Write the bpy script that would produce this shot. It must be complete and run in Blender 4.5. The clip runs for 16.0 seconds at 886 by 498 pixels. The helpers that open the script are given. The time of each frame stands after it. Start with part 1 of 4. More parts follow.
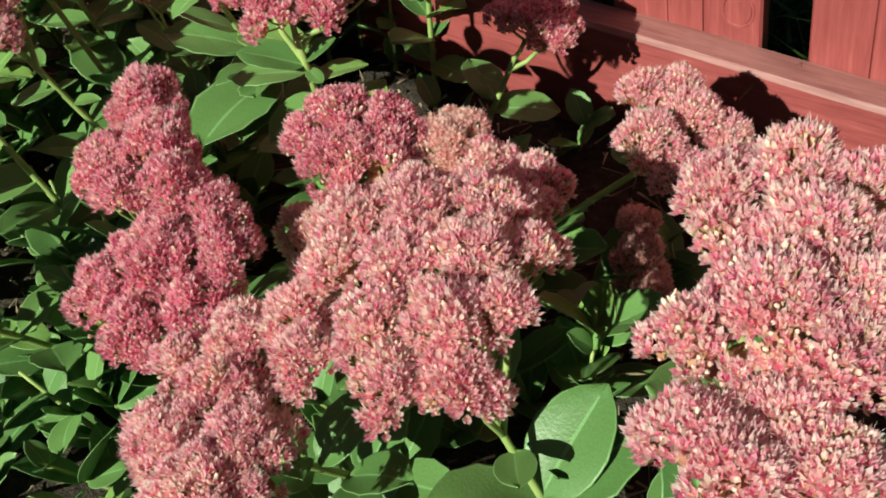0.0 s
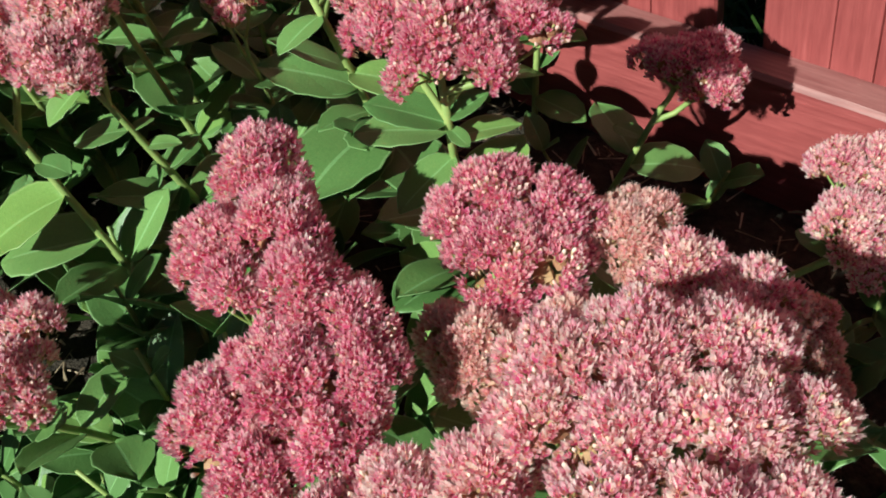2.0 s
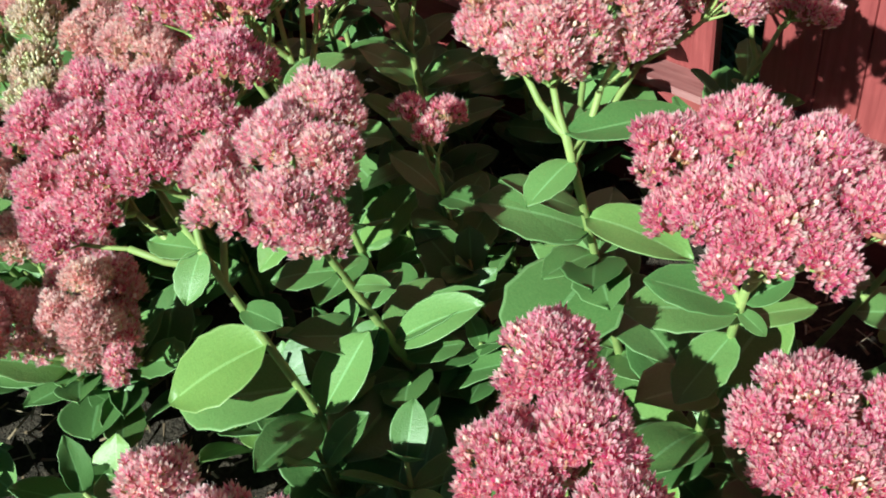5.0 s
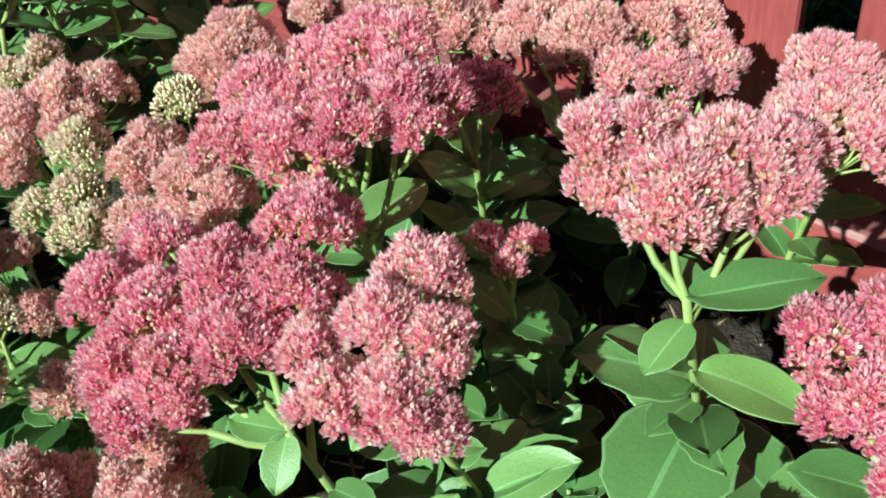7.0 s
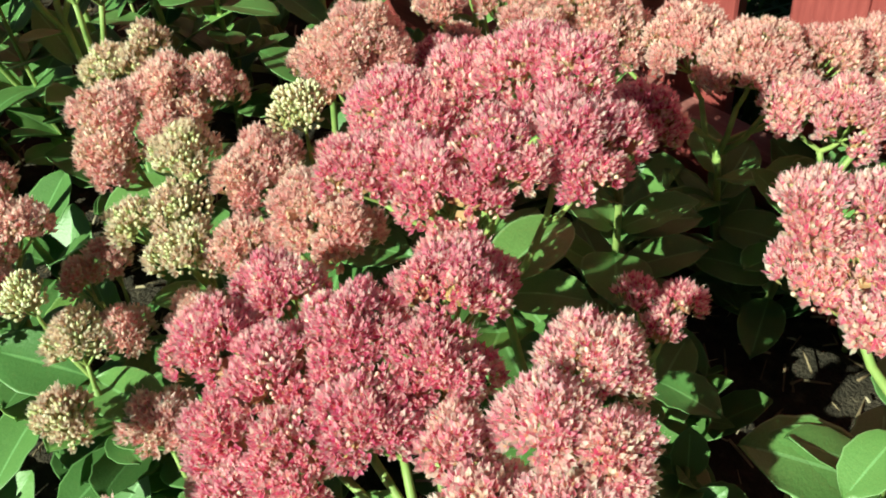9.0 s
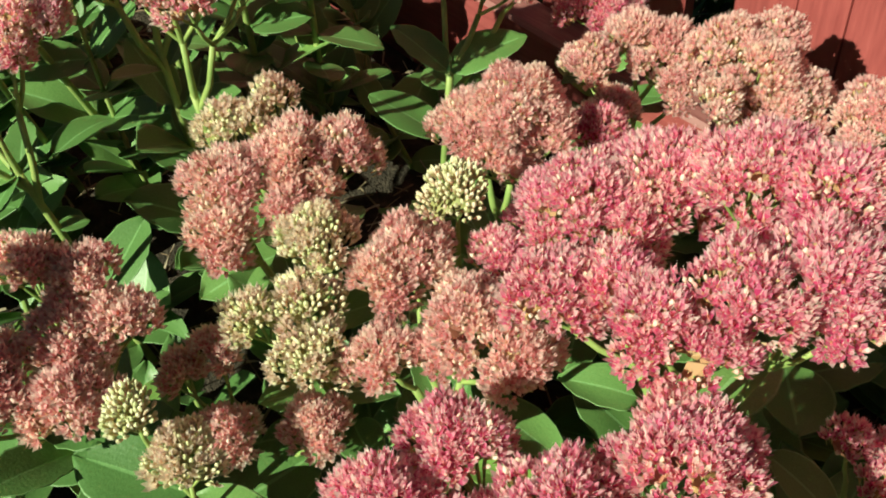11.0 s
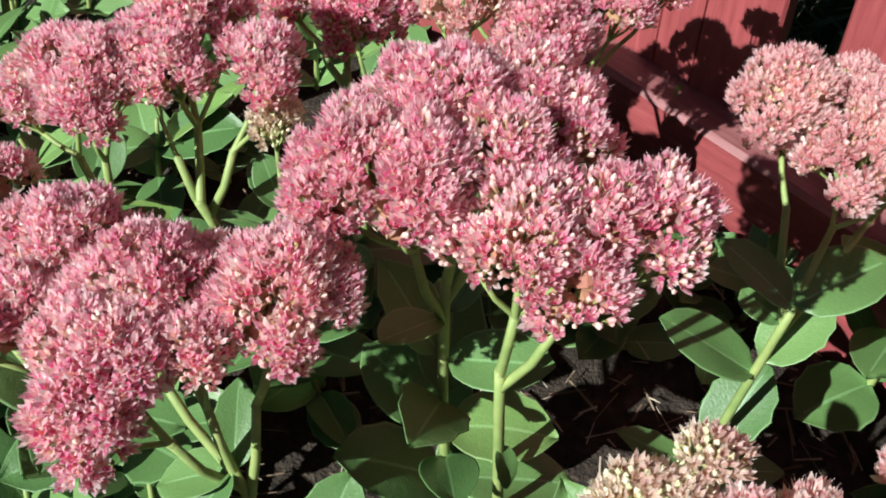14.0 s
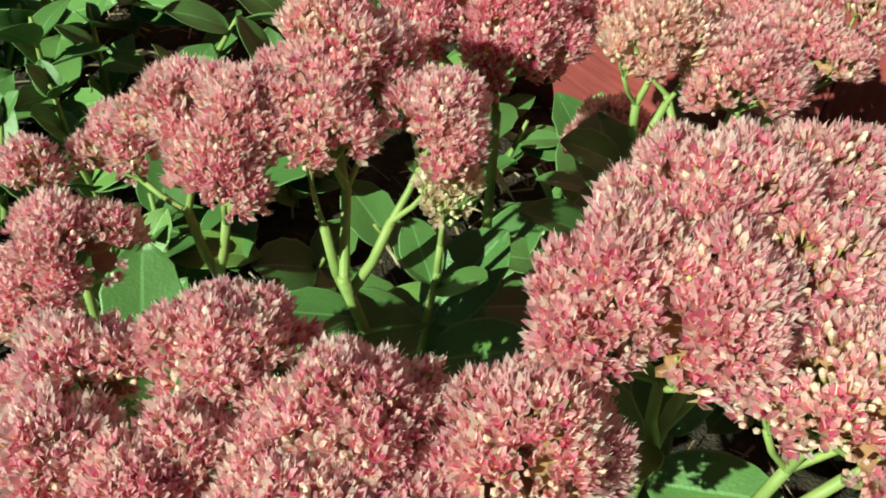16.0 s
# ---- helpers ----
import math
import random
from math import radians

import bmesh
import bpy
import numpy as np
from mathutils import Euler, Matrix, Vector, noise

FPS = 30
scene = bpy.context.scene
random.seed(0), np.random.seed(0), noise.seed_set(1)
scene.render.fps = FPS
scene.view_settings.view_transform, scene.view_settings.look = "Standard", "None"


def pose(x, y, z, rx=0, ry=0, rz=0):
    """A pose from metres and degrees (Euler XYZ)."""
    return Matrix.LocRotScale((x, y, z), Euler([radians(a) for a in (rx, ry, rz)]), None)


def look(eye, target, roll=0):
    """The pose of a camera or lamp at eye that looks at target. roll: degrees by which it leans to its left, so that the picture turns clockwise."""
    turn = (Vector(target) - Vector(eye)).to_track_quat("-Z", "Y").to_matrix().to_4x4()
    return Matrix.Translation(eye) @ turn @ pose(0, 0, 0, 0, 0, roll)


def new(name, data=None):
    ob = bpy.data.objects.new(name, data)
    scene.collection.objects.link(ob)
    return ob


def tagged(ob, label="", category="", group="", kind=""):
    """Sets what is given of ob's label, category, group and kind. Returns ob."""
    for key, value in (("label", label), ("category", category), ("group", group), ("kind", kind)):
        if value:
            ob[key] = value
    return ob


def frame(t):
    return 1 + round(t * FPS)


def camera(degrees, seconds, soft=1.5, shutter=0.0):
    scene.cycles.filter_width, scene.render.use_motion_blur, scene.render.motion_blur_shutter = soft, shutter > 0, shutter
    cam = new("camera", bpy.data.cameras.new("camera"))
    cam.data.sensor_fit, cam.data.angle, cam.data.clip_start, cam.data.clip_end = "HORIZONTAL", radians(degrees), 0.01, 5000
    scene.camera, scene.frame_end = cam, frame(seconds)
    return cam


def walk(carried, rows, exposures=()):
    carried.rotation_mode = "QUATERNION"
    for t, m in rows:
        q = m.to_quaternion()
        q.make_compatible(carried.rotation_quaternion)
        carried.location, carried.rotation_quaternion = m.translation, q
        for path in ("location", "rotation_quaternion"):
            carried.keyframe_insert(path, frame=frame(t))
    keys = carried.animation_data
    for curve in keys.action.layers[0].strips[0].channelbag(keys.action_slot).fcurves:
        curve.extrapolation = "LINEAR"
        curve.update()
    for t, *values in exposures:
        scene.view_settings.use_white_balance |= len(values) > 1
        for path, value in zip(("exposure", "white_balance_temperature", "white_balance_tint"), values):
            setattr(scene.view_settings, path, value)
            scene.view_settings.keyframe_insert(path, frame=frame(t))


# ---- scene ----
cam = camera(50.0, 16.0, soft=1.9)
PATH = [
    (0, (0.118, 0.04, 0.833), (-0.149, 1.45, -0.56), -9.4),
    (0.5, (0.056, 0.103, 0.829), (-0.215, 1.507, -0.569), -10.4),
    (1, (0.004, 0.147, 0.804), (-0.26, 1.555, -0.592), -8.4),
    (1.5, (-0.012, 0.189, 0.79), (-0.272, 1.592, -0.611), -7.9),
    (2, (-0.041, 0.212, 0.791), (-0.3, 1.612, -0.613), -7.0),
    (2.5, (-0.067, 0.236, 0.787), (-0.323, 1.638, -0.617), -6.3),
    (3, (-0.112, 0.255, 0.791), (-0.381, 1.659, -0.608), -6.5),
    (3.5, (-0.171, 0.274, 0.808), (-0.455, 1.663, -0.603), -6.6),
    (4, (-0.207, 0.296, 0.818), (-0.465, 1.688, -0.596), -4.4),
    (4.2, (-0.222, 0.309, 0.822), (-0.477, 1.704, -0.587), -4.3),
    (6.3, (-0.315, 0.412, 0.852), (-0.56, 1.866, -0.499), -4.3),
    (6.5, (-0.328, 0.43, 0.867), (-0.554, 1.885, -0.487), -4.0),
    (7, (-0.373, 0.464, 0.877), (-0.574, 1.903, -0.497), -3.7),
    (7.5, (-0.404, 0.468, 0.883), (-0.603, 1.902, -0.497), -3.0),
    (8, (-0.424, 0.478, 0.852), (-0.638, 1.883, -0.555), -1.8),
    (8.5, (-0.46, 0.531, 0.869), (-0.742, 1.906, -0.555), -2.4),
    (8.7, (-0.462, 0.553, 0.864), (-0.749, 1.922, -0.566), -2.4),
    (10.8, (-0.582, 0.675, 0.836), (-0.932, 2.024, -0.599), -0.9),
    (11, (-0.606, 0.695, 0.827), (-0.921, 2.051, -0.608), 0.4),
    (11.5, (-0.699, 0.732, 0.817), (-0.975, 2.067, -0.646), 1.6),
    (12, (-0.762, 0.77, 0.829), (-1.015, 2.115, -0.63), 3.8),
    (12.5, (-0.815, 0.821, 0.822), (-1.091, 2.183, -0.616), 3.9),
    (13, (-0.863, 0.861, 0.806), (-1.129, 2.235, -0.623), 3.9),
    (13.5, (-0.912, 0.912, 0.794), (-1.143, 2.27, -0.655), 5.9),
    (14, (-0.955, 0.956, 0.782), (-1.181, 2.319, -0.664), 6.1),
    (14.5, (-0.995, 0.975, 0.769), (-1.173, 2.341, -0.681), 9.2),
    (15, (-1.033, 1.0, 0.754), (-1.177, 2.342, -0.721), 10.0),
    (15.5, (-1.062, 1.008, 0.752), (-1.203, 2.348, -0.727), 10.2),
    (16, (-1.107, 1.048, 0.736), (-1.255, 2.387, -0.742), 10.4),
]
walk(cam, [(t, look(eye, target, roll)) for t, eye, target, roll in PATH],
     exposures=[
    (0.0, 0.61, 6340, -11), (0.5, 0.5, 6350, -19), (1.0, 0.54, 6290, -13), (2.0, 0.6, 5850, -7),
    (2.5, 0.66, 6120, -16), (3.0, 0.74, 5860, -22), (4.0, 0.86, 5630, -18), (6.5, 0.86, 5320, -4),
    (7.0, 0.89, 5440, -13), (7.5, 0.83, 5700, -14), (8.0, 0.82, 6350, -22), (8.5, 0.92, 6230, -26),
    (11.0, 0.71, 6850, -19), (11.5, 0.67, 6930, -19), (12.0, 0.67, 6610, -14), (13.0, 0.67, 6570, -19),
    (13.5, 0.71, 5860, -4), (14.0, 0.72, 5630, 7), (14.5, 0.67, 5580, 14), (15.0, 0.69, 5720, 11),
    (15.5, 0.63, 5760, 10), (16.0, 0.55, 6320, -26),
])


# ---- light ----
SUN = Vector((0.50, 0.665, -0.553)).normalized()
world = bpy.data.worlds.new("world")
scene.world = world
world.use_nodes = True
wn = world.node_tree.nodes
sky = wn.new("ShaderNodeTexSky")
sky.sky_type = "NISHITA"
sky.sun_disc = False
sky.sun_elevation = math.asin(-SUN.z)
sky.sun_rotation = math.atan2(-SUN.x, -SUN.y)
world.node_tree.links.new(sky.outputs[0], wn["Background"].inputs[0])
wn["Background"].inputs[1].default_value = 0.012
sun_data = bpy.data.lights.new("sun", "SUN")
sun_data.energy, sun_data.angle, sun_data.color = 5.0, radians(0.53), (1.0, 0.93, 0.82)
new("sun", sun_data).matrix_world = look((0, 0, 5), Vector((0, 0, 5)) + SUN)

# ---- materials ----


def material(name, rough=0.6, spec=0.4):
    m = bpy.data.materials.new(name)
    m.use_nodes = True
    b = m.node_tree.nodes["Principled BSDF"]
    b.inputs["Roughness"].default_value = rough
    b.inputs["Specular IOR Level"].default_value = spec
    return m, m.node_tree, b


def ramp(tree, src, stops):
    r = tree.nodes.new("ShaderNodeValToRGB")
    el = r.color_ramp.elements
    while len(el) < len(stops):
        el.new(0.5)
    for e, (p, c) in zip(el, stops):
        e.position, e.color = p, (*c, 1)
    tree.links.new(src, r.inputs[0])
    return r.outputs[0]


def noise_of(tree, scale, detail=4, stretch=None, rough=0.55):
    co = tree.nodes.new("ShaderNodeTexCoord").outputs["Object"]
    if stretch:
        mp = tree.nodes.new("ShaderNodeMapping")
        mp.inputs["Scale"].default_value = stretch
        tree.links.new(co, mp.inputs[0])
        co = mp.outputs[0]
    n = tree.nodes.new("ShaderNodeTexNoise")
    n.inputs["Scale"].default_value, n.inputs["Detail"].default_value, n.inputs["Roughness"].default_value = scale, detail, rough
    tree.links.new(co, n.inputs["Vector"])
    return n.outputs["Fac"]


def mixed(tree, a, b, fac, mode="MIX"):
    m = tree.nodes.new("ShaderNodeMix")
    m.data_type, m.blend_type = "RGBA", mode
    for sock, v in ((m.inputs[0], fac), (m.inputs[6], a), (m.inputs[7], b)):
        if isinstance(v, (int, float)):
            sock.default_value = v
        elif isinstance(v, tuple):
            sock.default_value = (*v, 1)
        else:
            tree.links.new(v, sock)
    return m.outputs[2]


def bump(tree, bsdf, height, strength, dist):
    b = tree.nodes.new("ShaderNodeBump")
    b.inputs["Strength"].default_value, b.inputs["Distance"].default_value = strength, dist
    tree.links.new(height, b.inputs["Height"])
    tree.links.new(b.outputs[0], bsdf.inputs["Normal"])


def petal_material(name, stops, translucent=0.66, rough=0.6):
    """Thin coloured tissue that varies from piece to piece and lets some light through."""
    m, t, b = material(name, rough, 0.3)
    isl = t.nodes.new("ShaderNodeNewGeometry").outputs["Random Per Island"]
    col = ramp(t, isl, stops)
    patch = ramp(t, noise_of(t, 28, 2), [(0.3, (0.92, 0.86, 0.88)), (0.7, (1.0, 1.0, 1.0))])
    col = mixed(t, col, patch, 1.0, "MULTIPLY")
    own = t.nodes.new("ShaderNodeObjectInfo").outputs["Random"]
    col = mixed(t, col, ramp(t, own, [(0.0, (0.94, 0.82, 0.84)), (0.5, (1.0, 1.0, 1.0)), (1.0, (1.0, 1.0, 0.93))]), 1.0, "MULTIPLY")
    t.links.new(col, b.inputs["Base Color"])
    tr = t.nodes.new("ShaderNodeBsdfTranslucent")
    t.links.new(col, tr.inputs["Color"])
    mx = t.nodes.new("ShaderNodeMixShader")
    mx.inputs[0].default_value = translucent
    t.links.new(b.outputs[0], mx.inputs[1])
    t.links.new(tr.outputs[0], mx.inputs[2])
    t.links.new(mx.outputs[0], t.nodes["Material Output"].inputs["Surface"])
    return m


BUD = petal_material("flower_bud", [(0.0, (0.64, 0.71, 0.38)), (0.6, (0.80, 0.80, 0.54)), (1.0, (0.88, 0.82, 0.64))], 0.2)
PINK_BUD = petal_material("pink_bud", [(0.0, (0.84, 0.46, 0.44)), (0.5, (0.90, 0.70, 0.60)), (1.0, (0.93, 0.82, 0.74))], 0.25)
STAMEN = petal_material("stamen", [(0.0, (0.92, 0.68, 0.70)), (1.0, (0.97, 0.90, 0.84))], 0.35)
PEDICEL = petal_material("flower_stalk", [(0.0, (0.48, 0.52, 0.20)), (0.5, (0.70, 0.62, 0.34)), (1.0, (0.86, 0.66, 0.48))], 0.3)
ROSE = [
    petal_material("petal_rose", [(0.0, (0.74, 0.07, 0.27)), (0.5, (0.87, 0.23, 0.42)), (0.85, (0.94, 0.50, 0.60)), (1.0, (0.95, 0.76, 0.64))]),
    petal_material("petal_rose_tip", [(0.0, (0.86, 0.26, 0.47)), (0.5, (0.95, 0.57, 0.68)), (1.0, (0.98, 0.89, 0.87))]),
    petal_material("carpel_rose", [(0.0, (0.62, 0.09, 0.20)), (0.6, (0.80, 0.32, 0.34)), (1.0, (0.92, 0.64, 0.50))]),
    STAMEN, PINK_BUD, PEDICEL]
PINK = [
    petal_material("petal_pink", [(0.0, (0.80, 0.10, 0.31)), (0.4, (0.91, 0.36, 0.50)), (0.75, (0.95, 0.66, 0.67)), (1.0, (0.96, 0.89, 0.74))]),
    petal_material("petal_pink_tip", [(0.0, (0.90, 0.38, 0.56)), (0.5, (0.97, 0.74, 0.78)), (1.0, (0.99, 0.95, 0.90))]),
    petal_material("carpel_pink", [(0.0, (0.76, 0.24, 0.29)), (0.5, (0.88, 0.54, 0.46)), (1.0, (0.93, 0.77, 0.58))]),
    STAMEN, PINK_BUD, PEDICEL]
PEACH = [
    petal_material("petal_peach", [(0.0, (0.85, 0.34, 0.40)), (0.5, (0.90, 0.53, 0.55)), (1.0, (0.93, 0.73, 0.66))]),
    petal_material("petal_peach_tip", [(0.0, (0.91, 0.59, 0.61)), (0.55, (0.95, 0.77, 0.73)), (1.0, (0.98, 0.91, 0.84))]),
    petal_material("carpel_peach", [(0.0, (0.74, 0.32, 0.30)), (1.0, (0.90, 0.66, 0.50))]),
    STAMEN, PINK_BUD, PEDICEL]
GREEN = [
    petal_material("petal_young", [(0.0, (0.80, 0.60, 0.50)), (1.0, (0.86, 0.76, 0.58))]),
    petal_material("petal_young_tip", [(0.0, (0.88, 0.76, 0.64)), (1.0, (0.93, 0.88, 0.72))]),
    petal_material("carpel_young", [(0.0, (0.50, 0.34, 0.20)), (1.0, (0.62, 0.50, 0.28))]),
    STAMEN, BUD, PEDICEL]
# Core colours: stalk tones, darkened to paint in the shade between florets.
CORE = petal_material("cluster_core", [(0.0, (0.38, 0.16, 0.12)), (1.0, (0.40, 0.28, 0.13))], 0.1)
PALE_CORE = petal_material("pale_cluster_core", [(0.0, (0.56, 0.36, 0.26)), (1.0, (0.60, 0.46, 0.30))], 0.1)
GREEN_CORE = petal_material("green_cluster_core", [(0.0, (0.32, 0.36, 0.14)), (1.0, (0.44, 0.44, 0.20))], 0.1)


def leaf_materials():
    out = []
    for name, lo, hi in (("leaf", (0.098, 0.195, 0.058), (0.188, 0.322, 0.098)), ("leaf_margin", (0.16, 0.29, 0.10), (0.27, 0.42, 0.17)),
                         ("leaf_midrib", (0.18, 0.33, 0.12), (0.27, 0.45, 0.18))):
        m, t, b = material(name, 0.42, 0.45)
        rnd = t.nodes.new("ShaderNodeObjectInfo").outputs["Random"]
        base = ramp(t, rnd, [(0.0, lo), (0.55, tuple((x + y) / 2 for x, y in zip(lo, hi))), (0.9, hi), (1.0, (hi[0] * 1.1, hi[1] * 1.02, hi[2] * 0.8))])
        mott = ramp(t, noise_of(t, 70, 5), [(0.3, (0.72, 0.78, 0.74)), (0.7, (1.0, 1.0, 1.0))])
        col = mixed(t, base, mott, 1.0, "MULTIPLY")
        spots = ramp(t, noise_of(t, 190, 2), [(0.70, (1, 1, 1)), (0.76, (0.78, 0.72, 0.6))])
        col = mixed(t, col, spots, 1.0, "MULTIPLY")
        dry = ramp(t, noise_of(t, 3.2, 5), [(0.66, (0, 0, 0)), (0.70, (1, 1, 1))])
        far = t.nodes.new("ShaderNodeSeparateXYZ")
        t.links.new(t.nodes.new("ShaderNodeTexCoord").outputs["Generated"], far.inputs[0])
        ends = ramp(t, far.outputs["X"], [(0.80, (0, 0, 0)), (0.97, (1, 1, 1))])
        col = mixed(t, col, (0.30, 0.17, 0.09), mixed(t, dry, ends, 1.0, "MULTIPLY"))
        t.links.new(col, b.inputs["Base Color"])
        bump(t, b, noise_of(t, 34, 3), 0.22, 0.002)
        tr = t.nodes.new("ShaderNodeBsdfTranslucent")
        tc = mixed(t, col, (1.0, 1.5, 0.5), 1.0, "MULTIPLY")
        t.links.new(tc, tr.inputs["Color"])
        mx = t.nodes.new("ShaderNodeMixShader")
        mx.inputs[0].default_value = 0.11
        t.links.new(b.outputs[0], mx.inputs[1])
        t.links.new(tr.outputs[0], mx.inputs[2])
        t.links.new(mx.outputs[0], t.nodes["Material Output"].inputs["Surface"])
        out.append(m)
    return out


LEAF = leaf_materials()


def simple(name, stops, scale, rough, bump_strength, bump_dist, detail=5, stretch=None, spec=0.35):
    m, t, b = material(name, rough, spec)
    n = noise_of(t, scale, detail, stretch)
    t.links.new(ramp(t, n, stops), b.inputs["Base Color"])
    bump(t, b, noise_of(t, scale * 4, detail, stretch), bump_strength, bump_dist)
    return m


STEM = simple("stem_green", [(0.3, (0.20, 0.29, 0.085)), (0.7, (0.33, 0.40, 0.13))], 40, 0.5, 0.3, 0.001)
SOIL = simple("soil", [(0.3, (0.022, 0.017, 0.012)), (0.6, (0.06, 0.046, 0.033)), (0.85, (0.15, 0.12, 0.085))], 55, 0.95, 0.9, 0.01, 8)
STRAW = petal_material("dry_straw", [(0.0, (0.16, 0.11, 0.07)), (0.6, (0.34, 0.27, 0.17)), (1.0, (0.55, 0.48, 0.36))], 0.05, 0.8)
GRASS = petal_material("grass_blades", [(0.0, (0.03, 0.075, 0.015)), (1.0, (0.09, 0.16, 0.03))], 0.2, 0.5)


def painted_wood(name, along, lo, hi):
    """Weathered dark red paint over sawn wood, with grain running along one axis."""
    m, t, b = material(name, 0.5, 0.4)
    st = {"x": (1.2, 16, 16), "z": (16, 16, 1.2)}[along]
    grain = noise_of(t, 9, 8, st, 0.65)
    col = ramp(t, grain, [(0.25, lo), (0.6, hi), (0.85, tuple(min(1, c * 1.25 + 0.02) for c in hi))])
    blot = ramp(t, noise_of(t, 7, 4), [(0.35, (0.80, 0.78, 0.78)), (0.65, (1, 1, 1))])
    col = mixed(t, col, blot, 1.0, "MULTIPLY")
    worn = ramp(t, noise_of(t, 30, 8, st, 0.7), [(0.66, (0, 0, 0)), (0.74, (1, 1, 1))])
    col = mixed(t, col, (0.46, 0.25, 0.22), worn)
    t.links.new(col, b.inputs["Base Color"])
    bump(t, b, grain, 0.5, 0.002)
    return m


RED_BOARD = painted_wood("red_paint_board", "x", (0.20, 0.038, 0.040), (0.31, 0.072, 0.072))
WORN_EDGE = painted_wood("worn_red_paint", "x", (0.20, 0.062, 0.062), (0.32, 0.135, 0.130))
RED_PICKET = painted_wood("red_paint_picket", "z", (0.21, 0.040, 0.042), (0.31, 0.070, 0.070))

# ---- mesh helpers ----


def raw_mesh(name, verts, tris, mats=None, materials=(), smooth=False):
    """A triangle mesh from numpy arrays."""
    me = bpy.data.meshes.new(name)
    verts, tris = np.asarray(verts, np.float32), np.asarray(tris, np.int32)
    me.vertices.add(len(verts))
    me.vertices.foreach_set("co", verts.ravel())
    me.loops.add(tris.size)
    me.loops.foreach_set("vertex_index", tris.ravel())
    me.polygons.add(len(tris))
    me.polygons.foreach_set("loop_start", np.arange(0, tris.size, 3, dtype=np.int32))
    for m in materials:
        me.materials.append(m)
    if mats is not None:
        me.polygons.foreach_set("material_index", np.asarray(mats, np.int32))
    me.polygons.foreach_set("use_smooth", np.full(len(tris), smooth))
    me.update(calc_edges=True)
    return me


def tube_arrays(points, radii, sides=7):
    """A tapered tube through points, closed at its end."""
    pts = [Vector(p) for p in points]
    verts, tris = [], []
    for k, p in enumerate(pts):
        d = (pts[min(k + 1, len(pts) - 1)] - pts[max(k - 1, 0)]).normalized()
        a = Vector((0, 1, 0)).cross(d).normalized() if abs(d.y) < 0.9 else Vector((1, 0, 0)).cross(d).normalized()
        b = d.cross(a)
        for s in range(sides):
            w = 2 * math.pi * s / sides
            verts.append(p + (a * math.cos(w) + b * math.sin(w)) * float(radii[k]))
        if k:
            o, q = (k - 1) * sides, k * sides
            for s in range(sides):
                n = (s + 1) % sides
                tris += [(o + s, o + n, q + n), (o + s, q + n, q + s)]
    verts.append(pts[-1])
    o, c = (len(pts) - 1) * sides, len(verts) - 1
    tris += [(o + s, o + (s + 1) % sides, c) for s in range(sides)]
    return [tuple(v) for v in verts], tris


def joined(pieces):
    """Several (verts, tris) as one pair of arrays."""
    vs, ts, o = [], [], 0
    for v, t in pieces:
        v, t = np.asarray(v, float), np.asarray(t, int)
        vs.append(v)
        ts.append(t + o)
        o += len(v)
    return np.concatenate(vs), np.concatenate(ts)


def part(name, me, parent, label=""):
    ob = new(name, me)
    ob.parent = parent
    return tagged(ob, label)


# ---- florets ----


def floret_template(lift, length, seed):
    """A star flower on its short stalk: five folded two-toned petals, a cone of carpels and stamens. Axis along z."""
    rng = random.Random(seed)
    v, f, m = [], [], []
    for k in range(5):
        a = 2 * math.pi * k / 5 + rng.uniform(-0.22, 0.22)
        up = radians(lift + rng.uniform(-16, 12))
        d = Vector((math.cos(a) * math.cos(up), math.sin(a) * math.cos(up), math.sin(up)))
        side = Vector((-math.sin(a), math.cos(a), 0))
        ln = length * rng.uniform(0.8, 1.15)
        n = side.cross(d)
        w = 0.00152 * rng.uniform(0.85, 1.2)
        o = len(v)
        v += [d * 0.0002 - side * 0.0006, d * 0.0002 + side * 0.0006, d * ln * 0.52 - side * w + n * 0.0004, d * ln * 0.52 + side * w + n * 0.0004, d * ln - n * rng.uniform(0.0, 0.0014)]
        f += [(o, o + 1, o + 3), (o, o + 3, o + 2), (o + 2, o + 3, o + 4)]
        m += [0, 0, 1]
    o = len(v)
    v += [Vector((0.0012 * math.cos(w), 0.0012 * math.sin(w), 0.0004)) for w in (0.3, 2.4, 4.5)]
    v.append(Vector((0, 0, 0.0042)))
    f += [(o + s, o + (s + 1) % 3, o + 3) for s in range(3)]
    m += [2] * 3
    for k in range(3):
        a = 2 * math.pi * (k + 0.5) / 3 + rng.uniform(-0.4, 0.4)
        d = Vector((math.cos(a) * 0.40, math.sin(a) * 0.40, 0.9)).normalized()
        side = Vector((-math.sin(a), math.cos(a), 0)) * 0.00032
        o = len(v)
        v += [d * 0.001 - side, d * 0.001 + side, d * length * rng.uniform(1.05, 1.35)]
        f.append((o, o + 1, o + 2))
        m.append(3)
    o = len(v)
    v += [Vector((0.0011 * math.cos(w), 0.0011 * math.sin(w), 0.0003)) for w in (0, 2.1, 4.2)] + [Vector((0, 0, -0.0070))]
    f += [(o, o + 3, o + 1), (o + 1, o + 3, o + 2), (o + 2, o + 3, o)]
    m += [5] * 3
    return np.array([tuple(x) for x in v]), np.array(f), np.array(m)


